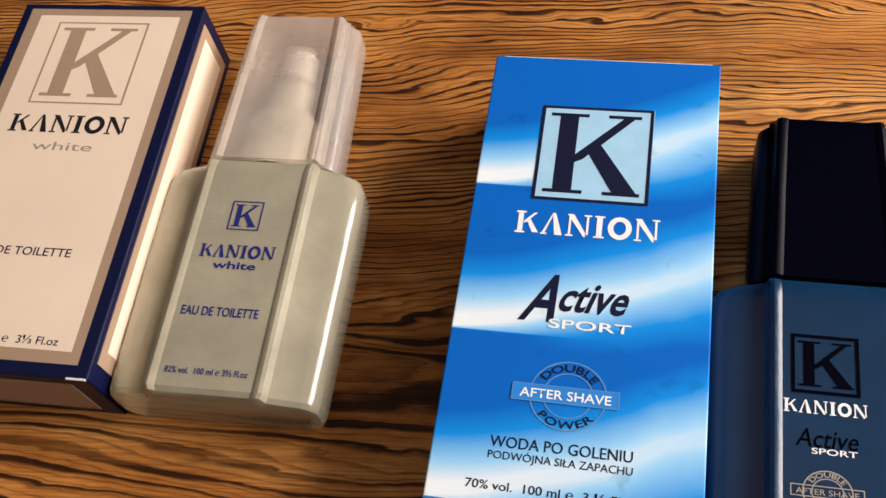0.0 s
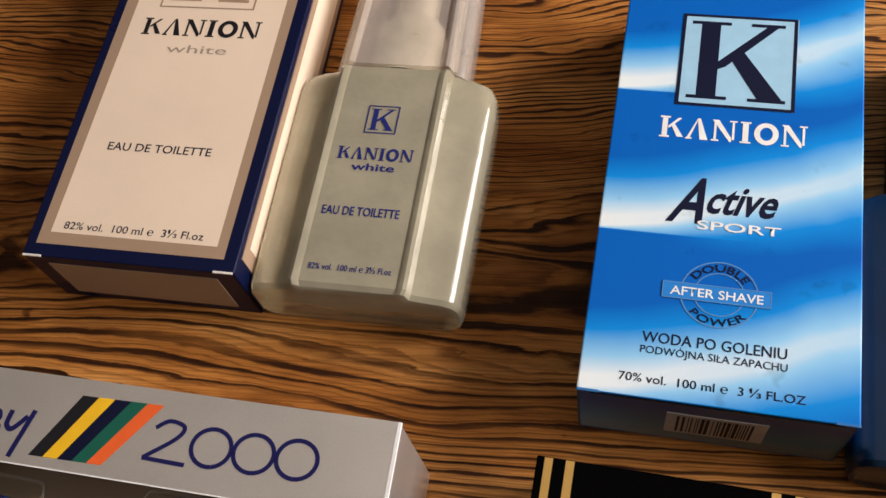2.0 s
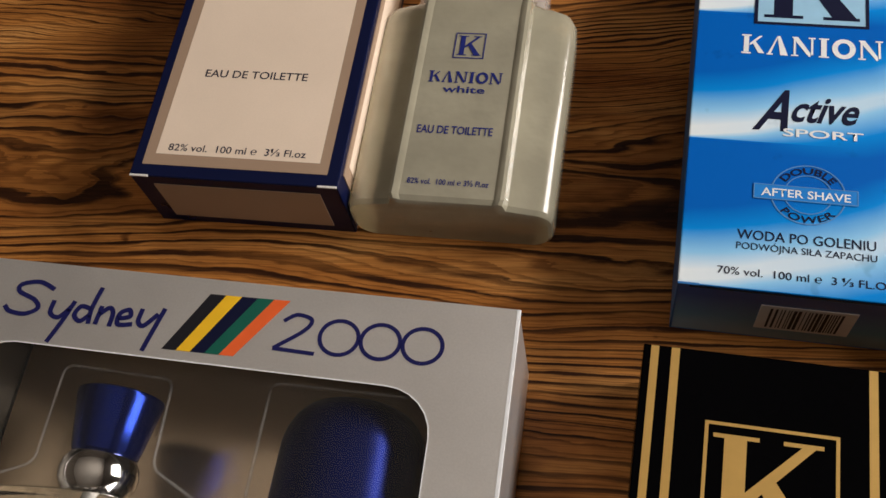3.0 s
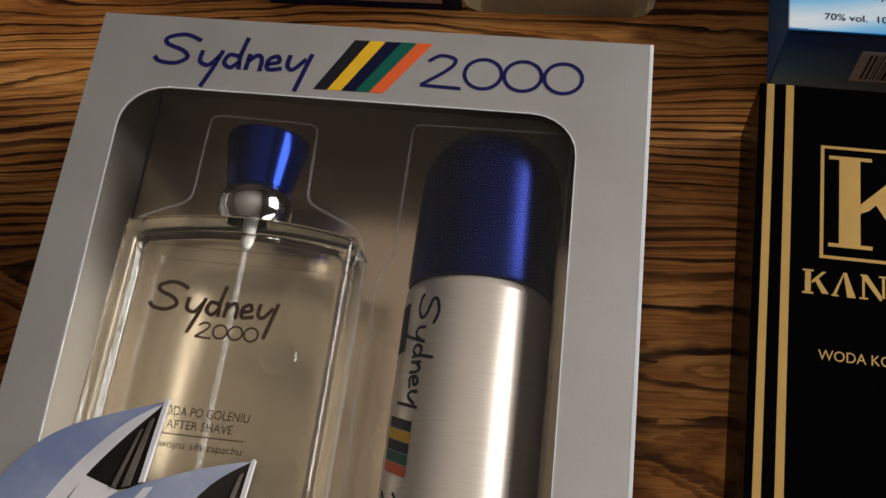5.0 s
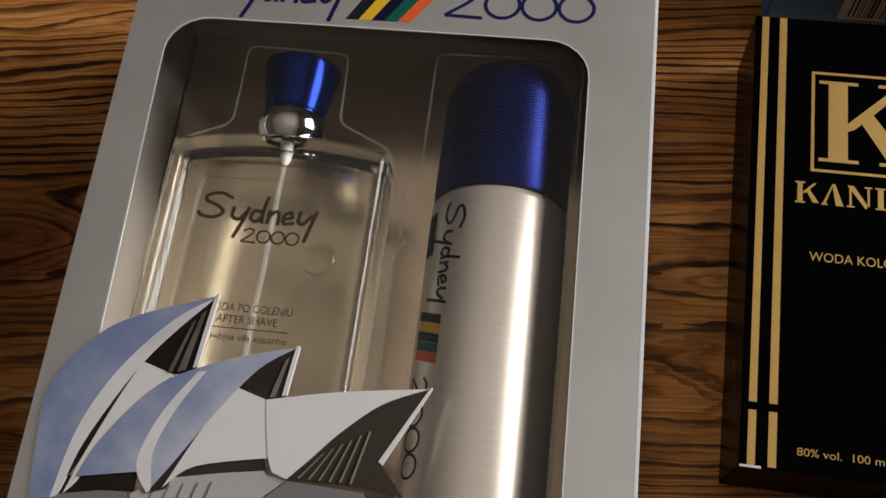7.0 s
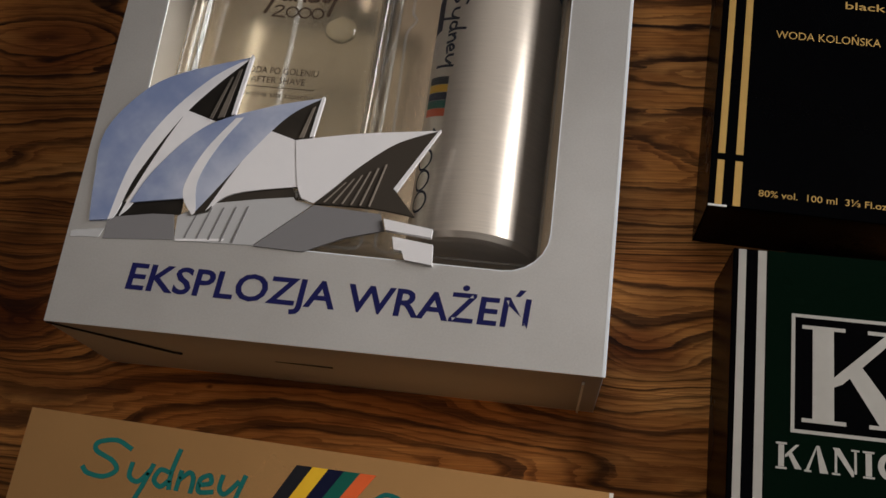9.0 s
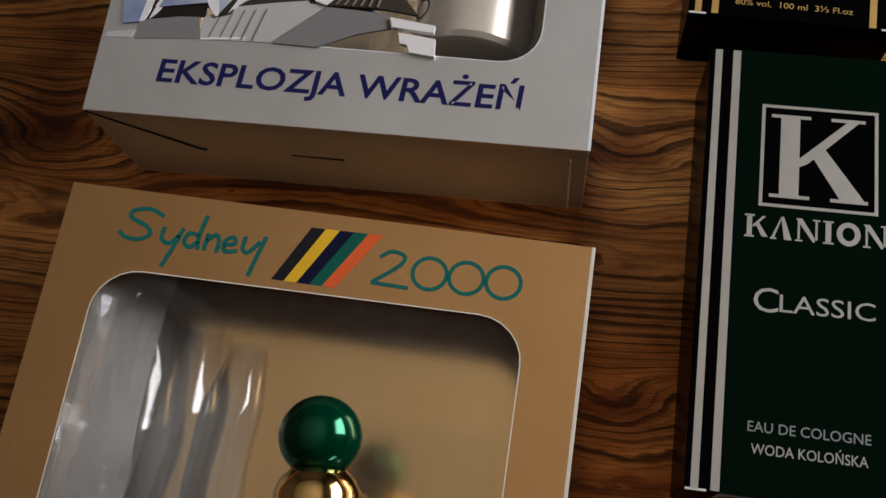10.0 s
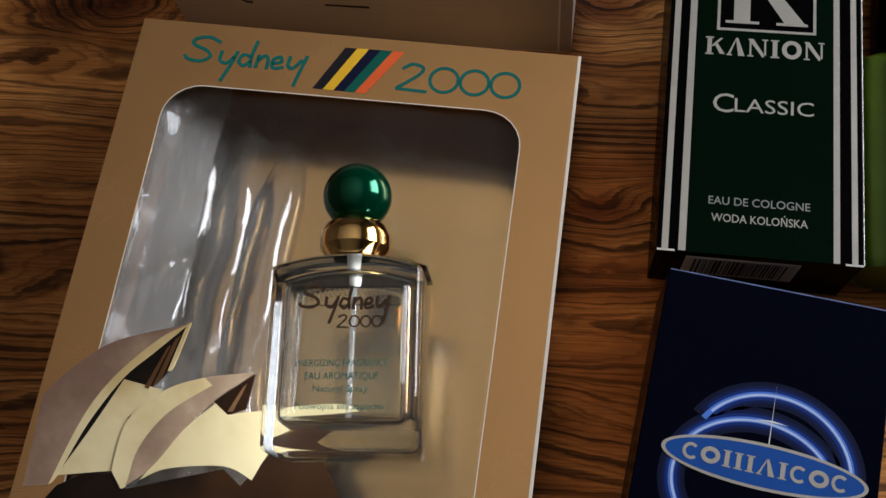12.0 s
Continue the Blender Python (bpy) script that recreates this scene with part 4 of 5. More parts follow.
# ---- gift boxes with a window ----
def window_panel(outer, win, z0, z1):
    """A flat sheet with a rounded window cut through it; both outlines anticlockwise, matched by angle."""
    bm = bmesh.new()
    cx, cy = sum(p[0] for p in win) / len(win), sum(p[1] for p in win) / len(win)

    def on_outer(px, py):
        d = Vector((px - cx, py - cy))
        best = None
        for (ax, ay), (bx, by) in zip(outer, outer[1:] + outer[:1]):
            ex, ey = bx - ax, by - ay
            den = d.x * ey - d.y * ex
            if abs(den) < 1e-9:
                continue
            t = ((ax - cx) * ey - (ay - cy) * ex) / den
            s = ((ax - cx) * d.y - (ay - cy) * d.x) / den
            if t > 0 and -1e-6 <= s <= 1 + 1e-6 and (best is None or t < best):
                best = t
        return cx + d.x * best, cy + d.y * best

    pairs = [(math.atan2(p[1] - cy, p[0] - cx), p, on_outer(*p)) for p in win]
    # the outer corners need a spoke of their own
    for o in outer:
        d = Vector((o[0] - cx, o[1] - cy))
        best = 1e9
        for (ax, ay), (bx, by) in zip(win, win[1:] + win[:1]):
            ex, ey = bx - ax, by - ay
            den = d.x * ey - d.y * ex
            if abs(den) < 1e-9:
                continue
            t = ((ax - cx) * ey - (ay - cy) * ex) / den
            s = ((ax - cx) * d.y - (ay - cy) * d.x) / den
            if t > 0 and -1e-6 <= s <= 1 + 1e-6:
                best = min(best, t)
        pairs.append((math.atan2(d.y, d.x), (cx + d.x * best, cy + d.y * best), o))
    pairs.sort(key=lambda q: q[0])
    rings = []
    for z in (z0, z1):
        rings.append(([bm.verts.new((p[0] * MM, p[1] * MM, z * MM)) for _, p, _ in pairs], [bm.verts.new((o[0] * MM, o[1] * MM, z * MM)) for _, _, o in pairs]))
    k = len(pairs)
    for i in range(k):
        j = (i + 1) % k
        (wi0, ou0), (wi1, ou1) = rings
        bm.faces.new((wi1[i], ou1[i], ou1[j], wi1[j]))
        bm.faces.new((wi0[j], ou0[j], ou0[i], wi0[i]))
        bm.faces.new((wi0[i], wi1[i], wi1[j], wi0[j]))
        bm.faces.new((ou0[j], ou1[j], ou1[i], ou0[i]))
    bmesh.ops.remove_doubles(bm, verts=bm.verts, dist=1e-7)
    bmesh.ops.recalc_face_normals(bm, faces=bm.faces)
    return bm


def gift_box(name, x, y, turn, outer, win, h, board, inner, edge, label, size, tray):
    t = thing(name, x, y, 0, turn, label, "gift box", "window gift boxes", size)
    part("front_panel", window_panel(outer, win, h - 0.8, h), board, t)
    ins = [(px - math.copysign(0.1, px), py - math.copysign(0.1, py)) for px, py in outer]
    part("back_panel", prism(ins, 0, 0.8, 0.1), board, t)
    for nm, p, q in (("end_panel", ins[0], ins[1]), ("side_panel", ins[1], ins[2]), ("end_panel", ins[2], ins[3]), ("side_panel", ins[3], ins[0])):
        d = Vector((q[0] - p[0], q[1] - p[1])).normalized()
        k = Vector((-d.y, d.x)) * 0.8
        # the silver box's ends get the darker copy, with their shade painted in
        part(nm, prism([p, q, (q[0] + k.x, q[1] + k.y), (p[0] + k.x, p[1] + k.y)], 0.8, h - 0.8, 0.15, 1), SILVER_SHADED if nm == "end_panel" and board is SILVER else board, t)
    low = [(px * 0.984, py * 0.988) for px, py in outer]
    for p, q in zip(low, low[1:] + low[:1]):
        d = Vector((q[0] - p[0], q[1] - p[1])).normalized()
        k = Vector((-d.y, d.x)) * 0.3
        part("lining", prism([p, q, (q[0] + k.x, q[1] + k.y), (p[0] + k.x, p[1] + k.y)], tray + 1.2, h - 0.9, 0), BROWN_CARD if board is GOLD else GREY_CARD, t, "plain dull inner side of the board")
    # pale board edge along the east fold, the window's gleam painted on as a strip
    a, b = Vector(outer[1]), Vector(outer[2])
    part("fold_gleam", prism([tuple(a + Vector((-0.6, 0))), tuple(a + Vector((0.3, 0))), tuple(b + Vector((0.3, 0))), tuple(b + Vector((-0.6, 0)))], h - 0.7, h + 0.05, 0.1), edge, t)
    rim = []
    for (ax, ay), (bx, by) in zip(win, win[1:] + win[:1]):
        rim.append(quad(ax, ay, bx, by, 0.3))
    part("window_edge", flat(rim, h + 0.04), edge, t, "pale cut edge of the window")
    part("inner_tray", prism([(q[0] * 0.97, q[1] * 0.985) for q in outer], tray, tray + 1, 0.1), inner, t)
    return t


def stripes(t, pts, z):
    """Five slanted colour bars between two level lines: (top start, top end, bottom start, bottom end)."""
    (a, b, c, d) = pts
    for i, m in enumerate((BLACK_INK, YELLOW, NAVY_INK, GREEN_INK, ORANGE)):
        f, g = i / 5, (i + 1) / 5
        L = lambda p, q, s: (p[0] + (q[0] - p[0]) * s, p[1] + (q[1] - p[1]) * s)
        part("colour_bar", flat([[L(c, d, f), L(c, d, g), L(a, b, g), L(a, b, f)]], z), m, t)


def crumpled_film(x0, x1, y0, y1, z, amp, seed, nx=36, ny=30, folds=0.0):
    bm = bmesh.new()
    grid = []
    for j in range(ny + 1):
        row = []
        for i in range(nx + 1):
            px, py = x0 + (x1 - x0) * i / nx, y0 + (y1 - y0) * j / ny
            k = noise.noise((px * 0.05 + seed, py * 0.018, seed)) * amp + noise.noise((px * 0.16, py * 0.05 + seed, 3.1)) * amp * 0.4
            k += folds * math.sin((px - x0) / (x1 - x0) * math.pi * 9)
            row.append(bm.verts.new((px * MM, py * MM, (z + k) * MM)))
        grid.append(row)
    for j in range(ny):
        for i in range(nx):
            bm.faces.new((grid[j][i], grid[j][i + 1], grid[j + 1][i + 1], grid[j + 1][i]))
    return bm


def bead(pts, z, r, n=8):
    """A closed round rim along a rounded outline."""
    line = []
    for i, b in enumerate(pts):
        a, c, b = Vector(pts[i - 1]), Vector(pts[(i + 1) % len(pts)]), Vector(b)
        p, q = b + (a - b) * min(0.35, 2.6 / (a - b).length), b + (c - b) * min(0.35, 2.6 / (c - b).length)
        line += [p * (1 - f) ** 2 + b * (2 * f * (1 - f)) + q * f * f for f in (0, 0.25, 0.5, 0.75, 1)]
    bm, k, rows = bmesh.new(), len(line), []
    for i, p in enumerate(line):
        d = (line[(i + 1) % k] - line[i - 1]).normalized()
        rows.append([bm.verts.new(((p.x - d.y * r * math.cos(q)) * MM, (p.y + d.x * r * math.cos(q)) * MM, (z + r * math.sin(q)) * MM)) for q in np.linspace(0, 2 * math.pi, n, endpoint=False)])
    for a, b in zip(rows, rows[1:] + rows[:1]):
        for i in range(n):
            bm.faces.new((a[i], a[(i + 1) % n], b[(i + 1) % n], b[i]))
    bmesh.ops.recalc_face_normals(bm, faces=bm.faces)
    return bm


def seam(t, pts, y, y_in, w, material):
    """The shadow line of a flap on the south end, drawn as strips through (x, z) points."""
    for (x0, z0), (x1, z1) in zip(pts, pts[1:]):
        bm = prism(quad(x0, z0, x1, z1, w), 0, abs(y_in - y))
        bmesh.ops.transform(bm, matrix=pose(0, y_in * MM, 0, 90), verts=bm.verts)
        part("flap_shadow", bm, material, t)


def shell(bm, w):
    """Gives a sheet its thickness."""
    bmesh.ops.recalc_face_normals(bm, faces=bm.faces)
    bmesh.ops.solidify(bm, geom=bm.faces[:], thickness=w * MM)
    return bm


def glass_flacon(name, x, y, z, turn, w, l, d, label, cap, size):
    """A flat clear flacon lying on its back, with thick walls, liquid, dip tube, collar ball and stopper."""
    t = thing(name, x, y, z, turn, label, "bottle", "clear scent bottles", size)
    a = w / 2

    def outline(k, y0, y1, rise):
        pts = [(-a + k, y0), (a - k, y0)]
        pts += [(a - k - (2 * a - 2 * k) * s, y1 + rise * (1 - (2 * s - 1) ** 2)) for s in np.linspace(0, 1, 25)]
        return pts

    part("body", prism(outline(0, 0, l - 3, 3.2), 0, d, 2.4, 6), CLEAR, t, smooth=True).visible_shadow = False
    # the hollow: its faces look inwards, so that the walls stay solid glass
    hollow = prism(outline(2.9, 7.0, l - 6.5, 2.8), 2.4, d - 2.4, 3.2, 6)
    bmesh.ops.reverse_faces(hollow, faces=hollow.faces)
    part("liquid" if cap == "cone" else "hollow", hollow, LIQUID if cap == "cone" else CLEAR, t, smooth=True).visible_shadow = False
    part("dip_tube", moved(lathe([(8, 0.75), (l - 6, 0.75)], 14), 0.6, 0, d / 2), FILM_TUBE, t, "thin clear dip tube", smooth=True)
    part("pump", moved(lathe([(l - 6.5, 0.8), (l - 5, 1.5), (l, 1.8)], 18), 0.6, 0, d / 2), PUMP, t, smooth=True)
    zc = d / 2
    if cap == "cone":
        part("collar", moved(lathe([(l - 0.6, 5.0), (l + 0.6, 7.4), (l + 3, 9.0), (l + 5.5, 9.3), (l + 8, 8.8), (l + 10, 7.4), (l + 11, 5.5)], 36), 0, 0, zc + 1), CHROME, t, smooth=True)
        part("stopper", moved(lathe([(l + 9.6, 0), (l + 9.6, 7.2), (l + 10.4, 7.9), (l + 24.0, 10.4), (l + 25.0, 10.2), (l + 25.5, 9.0), (l + 25.6, 0)], 40), 0, 0, zc + 1), STOPPER_BLUE, t, smooth=True)
    else:
        part("collar", moved(lathe([(l - 0.5, 4.5), (l + 1, 7.2), (l + 4, 9.0), (l + 7, 9.2), (l + 10, 8.0), (l + 12, 6.0)], 36), 0, 0, zc), GILT, t, smooth=True)
        ball = [(l + 19 + 9.0 * math.sin(q), 9.0 * math.cos(q)) for q in np.linspace(-1.15, math.pi / 2 - 0.001, 16)]
        part("stopper", moved(lathe([(ball[0][0], 0)] + ball, 40), 0, 0, zc), EMERALD, t, smooth=True)
    return t


def soften(pts, corner=38):
    """Rounds an outline between its sharp corners."""
    k = len(pts)

    def sharp(i):
        a, b, c = Vector(pts[i - 1]), Vector(pts[i]), Vector(pts[(i + 1) % k])
        return (b - a).angle(c - b, 0.0) > radians(corner)

    marks = [i for i in range(k) if sharp(i)]
    if len(marks) < 2:
        return pts
    out = []
    for a, b in zip(marks, marks[1:] + [marks[0] + k]):
        run = [pts[i % k] for i in range(a, b + 1)]
        out += smooth_line(run, 5)[:-1] if len(run) > 2 else run[:1]
    return out


def opera(t, shapes, z):
    """The printed harbour building that juts into the window as a die-cut flap."""
    for i, (nm, m, pts) in enumerate(shapes):
        part(nm, prism(soften(pts) if nm.startswith("sail") else pts, z - 0.25, z + 0.16 + 0.04 * i, 0), m, t)


def silver_set():
    h = 51
    outer = [(-66.7, -91.7), (69.3, -90.0), (68.2, 88.8), (-69.4, 90.2)]
    win = rounded(-54.5, 54, -66, 67.5, 11)
    win = [(x - (0.035 * (y + 66) * (0.5 - x / 108.0) * 0.9 if x < 0 else 0.012 * (y + 66)), y + (1.2 if x < 0 else 0) * (y > 0)) for x, y in win]
    t = gift_box("silver_gift_box", -138.2, -16.7, -7.7, outer, win, h, SILVER, SILVER_IN, WHITE_INK, "silver gift box with clear window over bottle and spray can", (1.057, 1.0155, 0.867), 4.5)
    z = h + 0.1
    part("scent_word", flat(script_polys(-53.2, -13.4, 69.6, 84.6, 1.15), z), INDIGO, t)
    stripes(t, ((-3.4, 85.6), (16.0, 85.7), (-11.5, 70.6), (5.7, 70.6)), z)
    part("scent_year", flat(digits_polys(14.6, 53.0, 73.0, 82.4, 0.95), z), INDIGO, t)
    lettering("EKSPLOZJA WRAŻEŃ", -48.4, 50.6, -80.9, -73.6, z, INDIGO, t, 0.06, 0.018, 0.8)
    # level stretch of the end flap's slit, its shadow drawn as a black bar
    part("tuck_slit", prism([(-40, -90.9), (2, -90.95), (2, -90.2), (-40, -90.2)], 26, 27.2, 0), BLACK_INK, t, "slit of the tucked end flap, its shadow drawn black")
    part("corner_crease", prism([(64.6, -90.95), (65.2, -90.95), (65.2, -90.2), (64.6, -90.2)], 2, 44, 0), WORN, t)
    P = lambda *q: list(q)
    opera(t, (
        ("podium_ledge", PODIUM_PALE, P((-66.0, -66.8), (-57.7, -65.4), (-58.6, -67.9), (-66.0, -68.5))),
        ("podium_shade", STONE_INK, P((-57.4, -63.6), (-55.7, -59.0), (-41.4, -55.8), (-38.9, -66.6), (-57.4, -68.2))),
        ("podium_gap", DARK_PRINT, P((-56.4, -62.0), (-55.0, -57.6), (-39.0, -54.6), (-38.8, -59.6), (-46.0, -60.0))),
        ("podium", PODIUM_PALE, P((-39.4, -60.0), (-28.5, -53.0), (-12.9, -49.4), (-10.1, -52.6), (-5.6, -53.2), (-18.9, -66.0), (-38.9, -66.8))),
        ("podium_gap", DARK_PRINT, P((-31.5, -55.6), (-28.0, -52.4), (-11.5, -49.0), (-10.4, -51.6), (-20.0, -53.2))),
        ("podium_ledge", SAIL_WHITE, P((-38.6, -66.4), (-26.1, -65.0), (-26.6, -65.7), (-38.6, -67.0))),
        *[("podium_joint", STONE_INK, P((-36.6 + 3.1 * k, -65.8), (-36.2 + 3.1 * k, -65.8), (-34.0 + 3.1 * k, -57.5 + 0.5 * k), (-34.3 + 3.1 * k, -57.5 + 0.5 * k))) for k in range(5)],
        ("podium_shade", STONE_INK, P((-18.6, -66.2), (-5.2, -53.4), (11.8, -54.2), (13.4, -58.6), (4.0, -61.5), (-6.0, -66.4))),
        ("sail_shade", DARK_PRINT, P((-57.2, -63.0), (-53.2, -54.7), (-43.5, -30.5), (-35.6, -31.6), (-30.9, -29.6), (-29.2, -11.5), (-38.7, -18.7), (-48.7, -31.8), (-54.9, -46.5))),
        ("sail_inner", SAIL_WHITE, P((-54.5, -61.6), (-51.7, -57.7), (-48.1, -47.5), (-41.3, -37.5), (-35.5, -31.9), (-43.4, -29.4), (-47.1, -38.4), (-51.5, -51.1))),
        ("sail_rim", SAIL_WHITE, P((-57.2, -63.0), (-55.3, -60.9), (-52.5, -49.4), (-44.8, -32.3), (-37.9, -21.9), (-29.2, -11.5), (-38.7, -18.7), (-48.7, -31.8), (-54.9, -46.5))),
        ("sail", SAIL_BLUE, P((-61.9, -63.7), (-57.2, -63.0), (-54.9, -46.5), (-48.7, -31.8), (-38.7, -18.7), (-29.2, -11.5), (-47.8, -18.4), (-57.1, -25.5), (-64.1, -37.8), (-63.5, -51.8))),
        ("sail_shade", DARK_PRINT, P((-35.7, -59.5), (-31.8, -58.1), (-25.7, -42.5), (-19.9, -33.5), (-13.2, -35.3), (-9.1, -34.2), (-8.0, -22.4), (-16.0, -28.4), (-23.7, -39.3), (-30.2, -50.5))),
        ("sail_inner", SAIL_WHITE, P((-32.5, -58.1), (-26.3, -52.5), (-9.7, -48.7), (-13.1, -35.6), (-19.9, -33.5), (-25.7, -42.5))),
        ("sail", SAIL_BLUE, P((-52.4, -57.7), (-38.9, -55.1), (-35.7, -59.5), (-30.2, -50.5), (-23.7, -39.3), (-16.0, -28.4), (-8.0, -22.4), (-22.2, -26.5), (-37.8, -34.1), (-48.1, -47.5))),
        ("sail_rim", SAIL_WHITE, P((-38.9, -55.1), (-35.7, -59.5), (-35.0, -58.0), (-36.2, -50.0), (-33.2, -40.0), (-28.0, -30.2), (-30.0, -30.6), (-36.0, -40.5), (-39.2, -50.0))),
        ("sail_shade", DARK_PRINT, P((-5.4, -53.1), (9.5, -52.9), (20.2, -54.1), (14.5, -47.4), (23.2, -29.5), (13.1, -34.0), (4.7, -41.5), (-0.9, -48.3))),
        ("sail", SAIL_WHITE, P((-13.1, -35.6), (-10.7, -47.4), (-8.8, -51.9), (-5.4, -53.1), (-0.9, -48.0), (4.7, -41.5), (13.1, -34.0), (23.1, -29.3), (3.1, -32.1))),
        ("sail_rim", SAIL_WHITE, P((14.0, -47.0), (14.9, -47.6), (23.6, -29.4), (22.6, -30.3))),
        ("sail_rim", SAIL_WHITE, P((-31.4, -29.8), (-30.4, -29.4), (-28.9, -11.3), (-29.9, -12.6))),
        ("sail_rim", SAIL_WHITE, P((-9.7, -34.4), (-8.7, -34.0), (-7.6, -22.2), (-8.5, -23.2))),
        ("glazing_strip", GLAZE_STRIP, P((-37.0, -31.2), (-36.2, -31.4), (-33.2, -18.2), (-33.7, -18.6))),
        ("glazing_strip", GLAZE_STRIP, P((-34.8, -31.2), (-33.2, -30.6), (-31.2, -15.6), (-32.0, -16.4))),
        ("glazing_strip", GLAZE_STRIP, P((-12.4, -35.0), (-11.2, -34.7), (-9.6, -25.2), (-10.3, -25.9))),
        *[("glazing_strip", GLAZE_STRIP, P((-3 + 2.3 * k, -52.6), (-2.6 + 2.3 * k, -52.6), (2.0 + 1.9 * k, -46.4 + 1.2 * k), (1.6 + 1.9 * k, -46.6 + 1.2 * k))) for k in range(6)],
        ("step", SAIL_WHITE, P((12.8, -55.6), (13.7, -58.6), (25.2, -59.5), (25.3, -57.2))),
        ("step", SAIL_WHITE, P((15.7, -60.2), (16.5, -63.6), (18.5, -63.8), (19.5, -66.1), (26.3, -66.8), (25.9, -61.4))),
    ), h)
    part("window_film", shell(crumpled_film(-57, 56, -68, 69, h - 1.5, 0.5, 2.0), 0.12), FILM_SOFT, t, smooth=True)
    # moulded clear tray: raised rims round the two hollows
    for pts in (((-40, 68), (-12, 67), (-11.2, 45), (3, 38), (5.5, 30), (5.5, -60), (-52, -60), (-53, 37), (-40, 43)),
                ((12, 69), (12, 33), (9.1, 26), (8.9, 14), (10.8, 12), (8, 8), (9.1, -27), (9.1, -60), (51, -60), (51, 69))):
        part("tray_rim", bead(pts, 37, 0.38), TRAY_RIM, t, "clear moulded plastic rim", smooth=True)
    # the flap's thin shadow, drawn in black from the slit to the corner
    seam(t, ((-66.5, 50), (-40, 26.8), (-38, 26.4)), -92.0, -91.4, 0.3, BLACK_INK)


def silver_flacon():
    t = glass_flacon("aftershave_bottle", -169.6, -57.2, 20, -7.9, 56.5, 81.2, 21, "clear glass aftershave bottle with flared cobalt stopper in gift box", "cone", (1.053, 1.007, 0.95))
    z, ox, oy = 21.1, -0.6, 48.4
    part("scent_word", flat(script_polys(-16 + ox, 14 + ox, 1.8 + oy, 13.8 + oy, 0.95), z), BROWN_INK, t)
    part("scent_year", flat(digits_polys(-3.6 + ox, 11 + ox, 0.6 + oy, 4.4 + oy, 0.5), z), BROWN_INK, t)
    lettering("WODA PO GOLENIU", -9 + ox, 12.7 + ox, -18 + oy, -15.8 + oy, z, BROWN_INK, t, 0, 0.0)
    lettering("AFTER SHAVE", -5.5 + ox, 9.5 + ox, -21 + oy, -18.9 + oy, z, BROWN_INK, t, 0, 0.0)
    lettering("Podwójna siła zapachu", -10 + ox, 12.4 + ox, -25.4 + oy, -23.6 + oy, z, BROWN_INK, t, 0, 0.0)
    part("rule", flat([quad(-10 + ox, -22.3 + oy, 12.4 + ox, -22.3 + oy, 0.25)], z), BROWN_INK, t)
    part("glass_drop", moved(lathe([(0, 4.4)] + [(a, b) for a, b in zip([1.8 * math.sin(q) for q in np.linspace(0.1, 1.57, 6)], [4.4 * math.cos(q) for q in np.linspace(0.1, 1.5699, 6)])], 24), 15 + ox + 1.6, -2.4 + oy, 21.2, 90), CLEAR, t, smooth=True)


def spray_can():
    t = thing("spray_can", -111.4, -79.6, 24.2, -7.4, "brushed aluminium spray can with domed cobalt cap in gift box", "spray can", "", (1.04, 1.016, 1.0))
    R = 17.6
    part("can_body", lathe([(0, 0), (0, R - 3), (1.0, R - 1), (2.5, R), (81.5, R), (83, R - 0.6), (84, R - 1.6)], 64), ALU, t, smooth=True)
    dome = [(86 + 26 + 14 * math.sin(q), (R - 0.4) * (1 - 0.0) * (math.cos(q) ** 0.62)) for q in np.linspace(0, math.pi / 2 - 0.001, 14)]
    part("cap", lathe([(84.0, R - 2), (84.0, R - 0.4), (84.8, R - 0.1), (100, R - 0.2)] + dome, 64), COBALT, t, smooth=True)

    def on_can(polys, mat, nm):
        bm = bmesh.new()
        cut = []
        for pts in polys:
            if len(pts) == 4 and max(p[0] for p in pts) - min(p[0] for p in pts) > 3:
                (a0, b0), (a1, b1), (a2, b2), (a3, b3) = pts
                for k in range(8):
                    f, g = k / 8, (k + 1) / 8
                    cut.append([(a0 + (a3 - a0) * f, b0 + (b3 - b0) * f), (a1 + (a2 - a1) * f, b1 + (b2 - b1) * f), (a1 + (a2 - a1) * g, b1 + (b2 - b1) * g), (a0 + (a3 - a0) * g, b0 + (b3 - b0) * g)])
            else:
                cut.append(pts)
        for pts in cut:
            bm.faces.new([bm.verts.new(((R + 0.08) * MM * math.sin(a / R), b * MM, (R + 0.08) * MM * math.cos(a / R))) for a, b in pts])
        part(nm, bm, mat, t)

    # writing that runs down the west flank
    turned = lambda polys, cx, cy: [[(cx + (b), cy - a) for a, b in p] for p in polys]
    on_can(turned(script_polys(0, 27, -4, 6, 0.8), -13.5, 79), NAVY_INK, "scent_word")
    on_can(turned(digits_polys(0, 25, -3, 4, 0.7), -17, 34), NAVY_INK, "scent_year")
    for i, m in enumerate((BLACK_INK, YELLOW, NAVY_INK, GREEN_INK, ORANGE)):
        on_can([[(-20, 51.2 - 2.5 * i), (-20, 48.8 - 2.5 * i), (-11.0, 46.4 - 2.5 * i), (-11.0, 48.8 - 2.5 * i)]], m, "colour_bar")
    on_can([[(-23, 66), (-23, 78), (-17.5, 78), (-17.5, 66)]], NAVY_INK, "picture_field")


